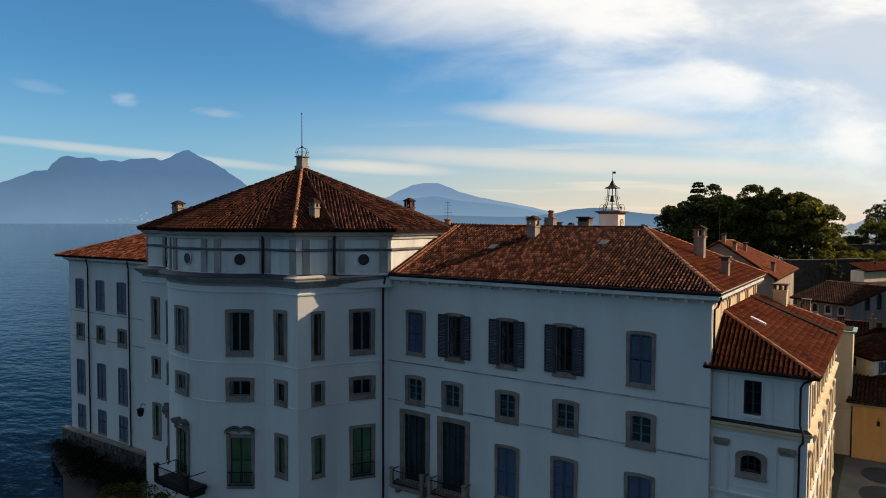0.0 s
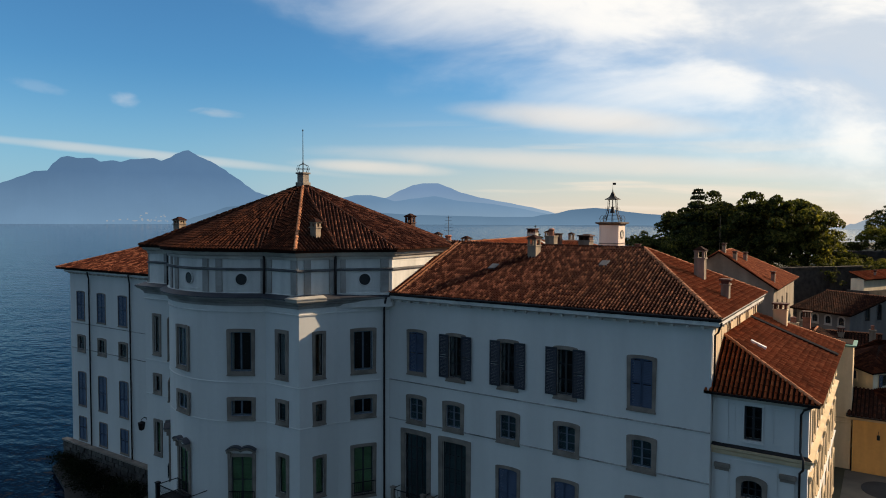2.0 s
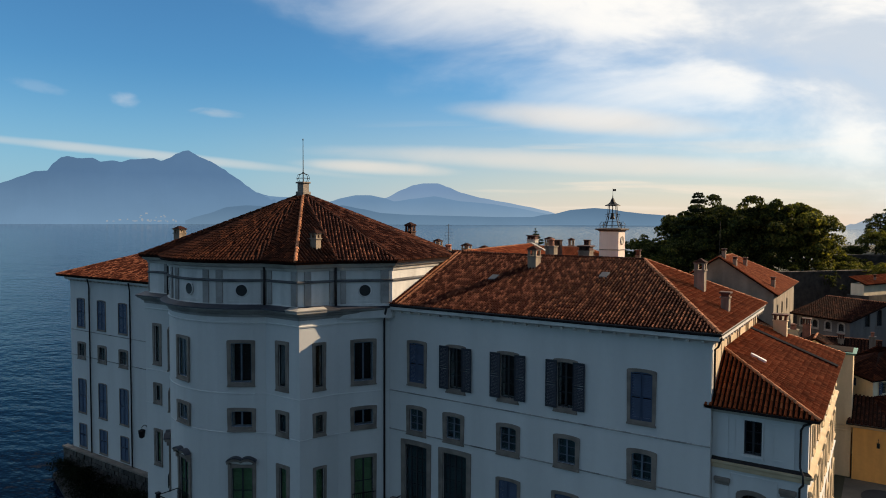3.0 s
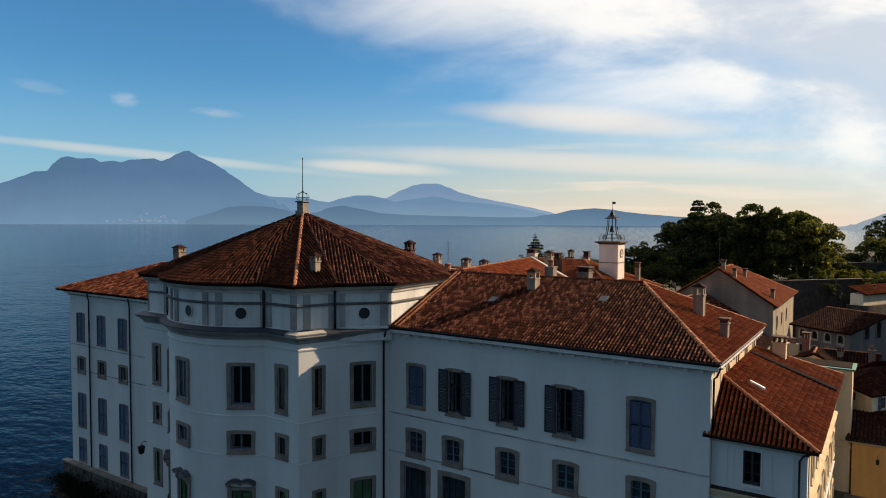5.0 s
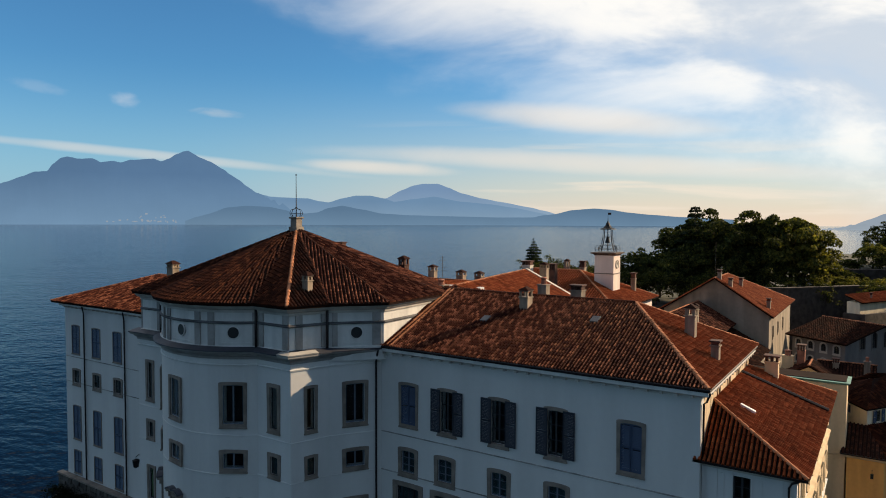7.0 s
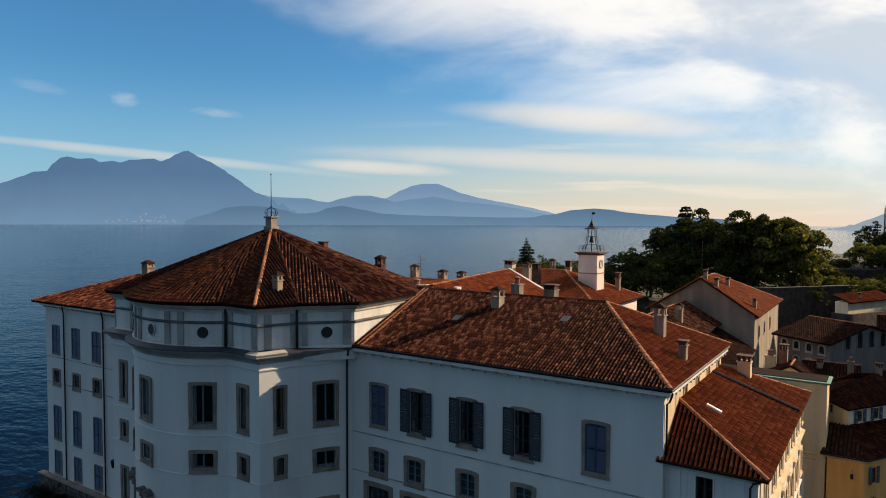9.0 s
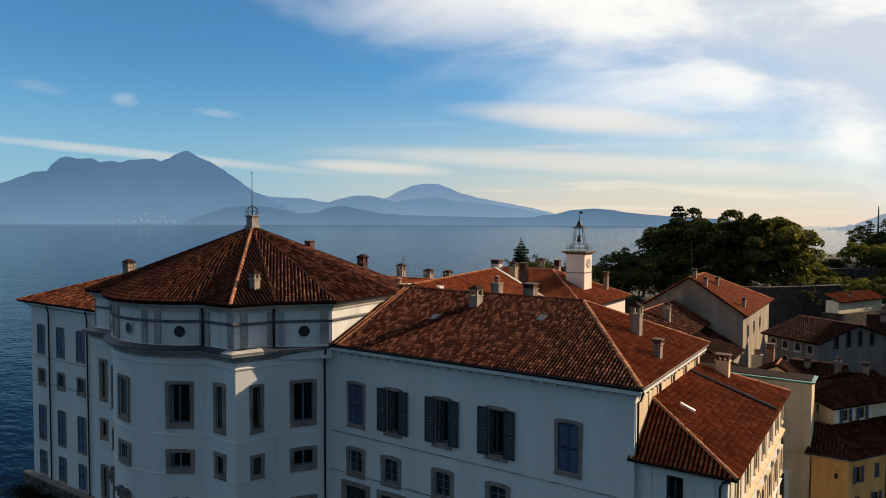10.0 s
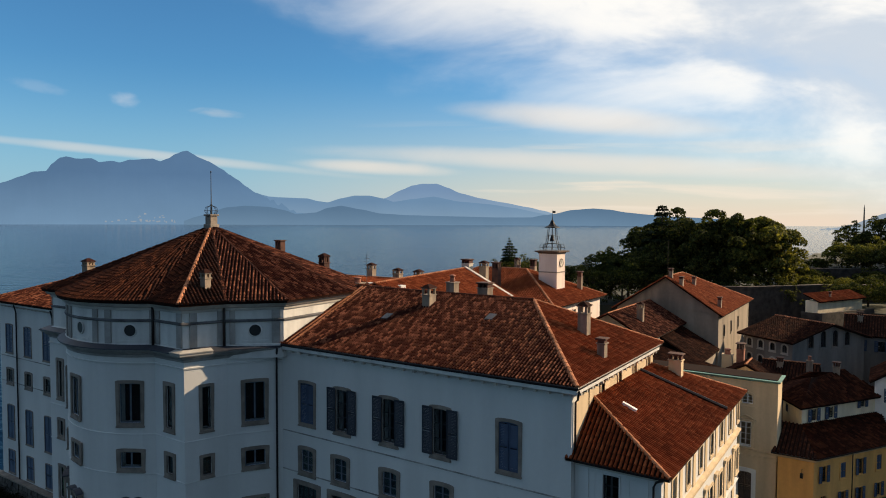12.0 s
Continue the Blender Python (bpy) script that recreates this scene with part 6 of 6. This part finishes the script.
def garden():
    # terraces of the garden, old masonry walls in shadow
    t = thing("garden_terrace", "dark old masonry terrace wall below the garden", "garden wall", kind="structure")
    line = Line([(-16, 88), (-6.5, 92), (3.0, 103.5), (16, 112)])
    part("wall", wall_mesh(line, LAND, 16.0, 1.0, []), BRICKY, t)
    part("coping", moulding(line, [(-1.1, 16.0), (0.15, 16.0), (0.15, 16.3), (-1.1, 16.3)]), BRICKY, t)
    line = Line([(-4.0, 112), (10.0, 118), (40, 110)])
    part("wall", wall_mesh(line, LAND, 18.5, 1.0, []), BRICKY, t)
    bm = bmesh.new()
    prism(bm, [(-60, 84), (-16, 89), (-6.2, 93), (3.2, 104.5), (16, 113), (60, 100), (90, 150), (60, 210), (-20, 220), (-85, 165)], LAND - 0.2, 12.0)
    tagged(part("garden_ground", bm, EARTH), "dark planted garden ground", "ground", kind="structure")
    bm = bmesh.new()
    prism(bm, [(-4.0, 112.5), (10.0, 118.5), (40, 110.5), (70, 150), (40, 200), (-5, 190)], 11.8, 18.2)
    tagged(part("garden_ground", bm, EARTH), "upper garden terrace", "ground", kind="structure")
    bm = bmesh.new()
    prism(bm, [(15.0, 134), (18, 130), (60, 128), (70, 170), (17, 170)], 18.0, 24.0)
    tagged(part("garden_ground", bm, EARTH), "topmost garden terrace", "ground", kind="structure")
    bm = bmesh.new()
    prism(bm, [(3.4, 92), (24, 92), (24, 112), (16, 111.4), (3.4, 103.4)], LAND - 0.2, 13.2)
    tagged(part("garden_ground", bm, EARTH), "planted slope below the terrace wall", "ground", kind="structure")
    # the steep terraces of the garden mount, which rise to the east and shade the village
    for x0, y0, x1, y1, z in ((30, 78, 90, 150, 20.0), (36, 83, 86, 142, 27.0), (39, 90, 82, 124, 40.5)):
        bm = bmesh.new()
        prism(bm, [(x0, y0), (x1, y0), (x1, y1), (x0, y1)], LAND - 0.2, z)
        tagged(part("garden_mount", bm, EARTH), "stepped planted terrace of the garden mount", "garden terrace", kind="structure")
    for x, y, z, h in ((8.3, 139, 18.1, 13.0), (3.2, 137, 18.1, 6.5), (15.5, 138, 23.9, 8.5), (11.3, 141, 18.1, 9.5)):
        o = thing("obelisk", "slender dark stone obelisk on the garden terrace", "obelisk", group="garden obelisks", at=(x, y, z))
        bm = bmesh.new()
        tube(bm, [(0, 0, 0), (0, 0, 0.8)], [0.5, 0.45], 4); 
        tube(bm, [(0, 0, 0.8), (0, 0, h * 0.93), (0, 0, h)], [0.32, 0.12, 0.01], 4)
        part("shaft", bm, STONE, o)


garden()


def leaf_cloud(clumps, n, size, seed, flat=0.0):
    """Small leaf faces strewn over the skins of many clumps (x, y, z, rx, rz)."""
    rng = np.random.default_rng(seed)
    c = np.array(clumps)
    area = c[:, 3] * c[:, 3]
    pick = rng.choice(len(c), n, p=area / area.sum())
    d = rng.normal(size=(n, 3))
    d /= np.linalg.norm(d, axis=1)[:, None]
    d[:, 2] = np.where(d[:, 2] < -0.35, -d[:, 2], d[:, 2])
    r = rng.uniform(0.55, 1.05, n) ** 0.5
    pos = c[pick, :3] + d * r[:, None] * np.stack([c[pick, 3], c[pick, 3], c[pick, 4]], 1)
    nrm = d + rng.normal(scale=0.55, size=(n, 3))
    nrm[:, 2] += flat
    nrm /= np.linalg.norm(nrm, axis=1)[:, None]
    a = np.cross(nrm, rng.normal(size=(n, 3)))
    a /= np.linalg.norm(a, axis=1)[:, None]
    b = np.cross(nrm, a)
    s = size * rng.uniform(0.55, 1.3, n)[:, None]
    v = np.stack([pos - a * s, pos + b * s * 0.6, pos + a * s, pos - b * s * 0.6], 1).reshape(-1, 3)
    return v.tolist(), [], [(4 * i, 4 * i + 1, 4 * i + 2, 4 * i + 3) for i in range(n)]


def broad_tree(x, y, z, h, spread, seed, mat, n=5200, label="large evergreen tree with a dense dark crown"):
    rnd = random.Random(seed)
    t = thing("tree", label, "tree", group="garden trees", at=(x, y, z))
    bm = bmesh.new()
    tube(bm, [(0, 0, -0.3), (0.1, 0, h * 0.25), (0.25, 0.15, h * 0.5), (0.2, 0.1, h * 0.8)], [h * 0.035, h * 0.027, h * 0.018, h * 0.006], 8)
    tips = []
    for k in range(15):
        a = 2.4 * k + rnd.uniform(-0.4, 0.4)
        z0 = h * rnd.uniform(0.12, 0.6)
        r = spread * rnd.uniform(0.5, 0.85)
        tip = Vector((r * math.cos(a), r * math.sin(a), min(h * 0.9, z0 + h * rnd.uniform(0.12, 0.35))))
        tube(bm, [(0.1, 0, z0), (tip * 0.5 + Vector((0, 0, z0 * 0.45)))[:], tip[:]], [h * 0.013, h * 0.008, h * 0.003], 6)
        tips.append(tip)
    part("trunk", bm, BARK, t)
    clumps = []
    for tip in tips:
        for _ in range(5):
            clumps.append((*(tip + Vector((rnd.gauss(0, 1), rnd.gauss(0, 1), rnd.gauss(0, 0.8))) * spread * 0.22), spread * rnd.uniform(0.16, 0.30), spread * rnd.uniform(0.13, 0.24)))
    for _ in range(16):
        a, q = rnd.uniform(0, 6.28), rnd.uniform(0, 0.75)
        clumps.append((spread * q * math.cos(a), spread * q * math.sin(a), h * (0.93 - 0.25 * q * q) - spread * 0.15 + rnd.uniform(-0.3, 0.3), spread * rnd.uniform(0.18, 0.28), spread * rnd.uniform(0.14, 0.22)))
    part("crown", leaf_cloud(clumps, int(n * 1.7), spread * 0.047, seed), mat, t)
    return t


def conifer(x, y, z, h, spread, seed, n=2600, layered=False, label="dark conifer with a pointed crown"):
    rnd = random.Random(seed)
    t = thing("conifer", label, "tree", group="garden trees", at=(x, y, z))
    bm = bmesh.new()
    tube(bm, [(0, 0, -0.3), (0, 0, h * 0.5), (0, 0, h)], [h * 0.022, h * 0.014, h * 0.002], 7)
    clumps = []
    levels = 9 if layered else 14
    for k in range(levels):
        f = k / levels
        zz = h * (0.16 + 0.82 * f)
        r = spread * (1 - f) ** (0.55 if layered else 0.8) * rnd.uniform(0.75, 1.1) + 0.15
        m = 6 if layered else 7
        for j in range(m):
            a = j * 6.283 / m + k * 0.7 + rnd.uniform(-0.3, 0.3)
            rr = r * rnd.uniform(0.6, 1.0)
            tube(bm, [(0, 0, zz), (rr * math.cos(a), rr * math.sin(a), zz + (0.04 if layered else -0.05) * h * (1 - f))], [h * 0.006, h * 0.001], 4)
            for q in (0.45, 0.8, 1.0):
                clumps.append((rr * q * math.cos(a), rr * q * math.sin(a), zz + (0.03 if layered else -0.04) * h * (1 - f) * q, max(0.18, r * 0.26), max(0.10, r * (0.09 if layered else 0.17))))
    clumps.append((0, 0, h * 0.98, 0.15, 0.35))
    if layered:
        for f, r in ((0.91, 0.95), (0.945, 0.75), (0.975, 0.45)):
            for j in range(5):
                clumps.append((r * math.cos(j * 1.257 + f * 40), r * math.sin(j * 1.257 + f * 40), h * f, 0.42, 0.16))
    part("trunk", bm, BARK, t)
    part("crown", leaf_cloud(clumps, n, spread * 0.075, seed, 0.8 if layered else 0.2), NEEDLE, t)
    return t


def planting():
    # the grove on the terrace: (x, y, ground, height, spread, foliage)
    for k, (x, y, z, h, sp, mt) in enumerate(((-33, 98, 11.9, 9.5, 5.0, LEAF), (-31, 103, 11.9, 9.0, 4.5, LEAF), (-27, 104, 11.9, 15.0, 6.5, LEAF), (-21, 100, 11.9, 16.0, 6.5, LEAF), (-15, 101, 11.9, 16.2, 6.8, LEAF), (-12, 104, 11.9, 16.7, 6.7, LEAF_OLIVE),
                                              (-7.6, 106, 11.9, 17.0, 6.7, LEAF_OLIVE), (-5.6, 106.5, 11.9, 11.5, 4.8, LEAF_OLIVE), (-14, 96, 11.9, 10.5, 4.5, LEAF), (-24, 95, 11.9, 10.0, 4.5, LEAF), (1.2, 113, 11.9, 6.8, 2.6, LEAF))):
        broad_tree(x, y, z, h, sp, 20 + k, mt, 11000 if sp > 6 else 7000, "large dark evergreen tree on the garden terrace" if mt is LEAF else "large tree with a sun-brightened olive-yellow crown")
    for k, (x, y, h, sp) in enumerate(((-40, 93, 7.0, 4.0), (-34, 91, 6.5, 4.0), (-28, 90, 6.5, 4.0), (-21, 91, 6.0, 3.8), (-17, 92, 6.5, 3.6), (-9, 95.5, 6.5, 3.4), (-3, 100, 5.5, 3.0))):
        broad_tree(x, y, 11.9, h, sp, 170 + k, LEAF, 3500, "dark bushy evergreen at the edge of the grove")
    conifer(-23.6, 100, 11.9, 18.6, 5.2, 61, 11000, True, "tall cedar with level tiers rising above the grove")
    conifer(-71.8, 128.5, LAND + 9, 12.6, 4.2, 62, 9000)
    for k, (x, y, z, h, sp) in enumerate(((-63, 122, 9.5, 8.0, 5.0), (-68, 126, 9.5, 7.0, 4.5), (-57, 118, 9.5, 7.5, 4.5))):
        broad_tree(x, y, z, h, sp, 80 + k, LEAF, 3000)
    # the terraced garden beyond
    for k, (x, y, z, h, sp, mt) in enumerate(((5.4, 138, 18.0, 9.2, 2.5, LEAF), (9.0, 135, 18.2, 7.5, 3.4, LEAF), (12.5, 136, 18.2, 10.5, 3.4, LEAF), (17, 136, 18.2, 9.5, 4.0, LEAF), (5, 126, 18, 5.0, 3.5, LEAF_OLIVE), (10, 124, 18, 5.0, 3.4, LEAF_OLIVE),
                                              (15, 122, 18, 6.0, 3.6, LEAF), (6, 111, 12, 5.0, 3.0, LEAF_OLIVE), (11, 114.5, 12, 6.5, 3.4, LEAF), (0.5, 108, 12, 5.5, 3.0, LEAF_OLIVE), (1.0, 121, 18, 1.9, 2.2, LEAF), (7.5, 121, 18, 3.5, 2.8, LEAF), (12.5, 119.5, 18, 4.0, 3.0, LEAF))):
        broad_tree(x, y, z, h, sp, 100 + k, mt, 4500, "dark tree on the terraced garden")
    for k, (x, y, h, sp, mt) in enumerate(((13.0, 103.5, 3.6, 2.2, LEAF), (8.0, 98, 4.4, 2.6, LEAF), (13.6, 98, 5.2, 2.8, LEAF), (10.2, 101, 5.4, 2.6, LEAF), (6.6, 101.5, 4.8, 2.4, LEAF_OLIVE))):
        broad_tree(x, y, 13.1, h, sp, 210 + k, mt, 2600, "low garden bush on the planted slope").name = "bush"
    conifer(7.0, 137.5, 18.1, 9.5, 2.2, 63, 4000)
    conifer(14.2, 135, 18.1, 12.0, 2.4, 64, 4000)


planting()


def courtyard():
    bm = bmesh.new()
    prism(bm, [(4.4, 8), (40, 8), (40, 36.3), (4.4, 36.3)], LAND - 0.1, LAND + 0.02)
    tagged(part("pavement", bm, PAVING), "pale pebble pavement with dark oval patterns", "pavement", kind="structure")
    court = thing("pebble_mosaic", "dark oval pebble fields in the courtyard pavement", "paving", kind="structure")
    for i in range(5):
        for j in range(5):
            x, y = 7.3 + 3.9 * i, 12.5 + 5.0 * j
            bm = bmesh.new()
            prism(bm, [(x + 1.55 * math.cos(2 * math.pi * k / 28), y + 2.1 * math.sin(2 * math.pi * k / 28)) for k in range(28)], LAND, LAND + 0.03)
            part("pebble_field", bm, PEBBLE, court)


courtyard()


def shore_shrubs():
    rnd = random.Random(9)
    bm = bmesh.new()
    # rocks and shrubs are near-black: shade at the wall's foot painted in
    prism(bm, [(-64.5, 0.4), (-63.5, -0.9), (-57.0, -3.0), (-52.2, -5.4), (-46.5, -8.0), (-42.4, -8.6), (-44.1, 1.0), (-48.7, 1.2), (-48.7, 0.4)], LAKE - 0.8, LAKE + 0.35)
    tagged(part("shore", bm, SHADE_ROCK), "near-black shaded rocks along the foot of the sea wall", "shore", kind="structure")
    for k in range(16):
        f = k / 15
        x, y = -63.0 + 18.5 * f + rnd.uniform(-0.4, 0.4), (-0.2 - 5.6 * f) * rnd.uniform(0.45, 0.95)
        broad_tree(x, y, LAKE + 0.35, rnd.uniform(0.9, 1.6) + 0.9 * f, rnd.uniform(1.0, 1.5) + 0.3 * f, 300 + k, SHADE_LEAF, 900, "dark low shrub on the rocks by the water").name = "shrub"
    for k, (x, y, z, h, sp) in enumerate(((-33.5, -9.2, LAND, 2.6, 1.8), (-36.5, -8.6, LAND, 2.2, 1.7), (-30.5, -9.6, LAND, 2.8, 1.8), (-39.5, -7.6, LAND, 1.8, 1.6))):
        broad_tree(x, y, z, h, sp, 140 + k, LEAF, 2200, "dark clipped shrub below the bow").name = "shrub"


shore_shrubs()
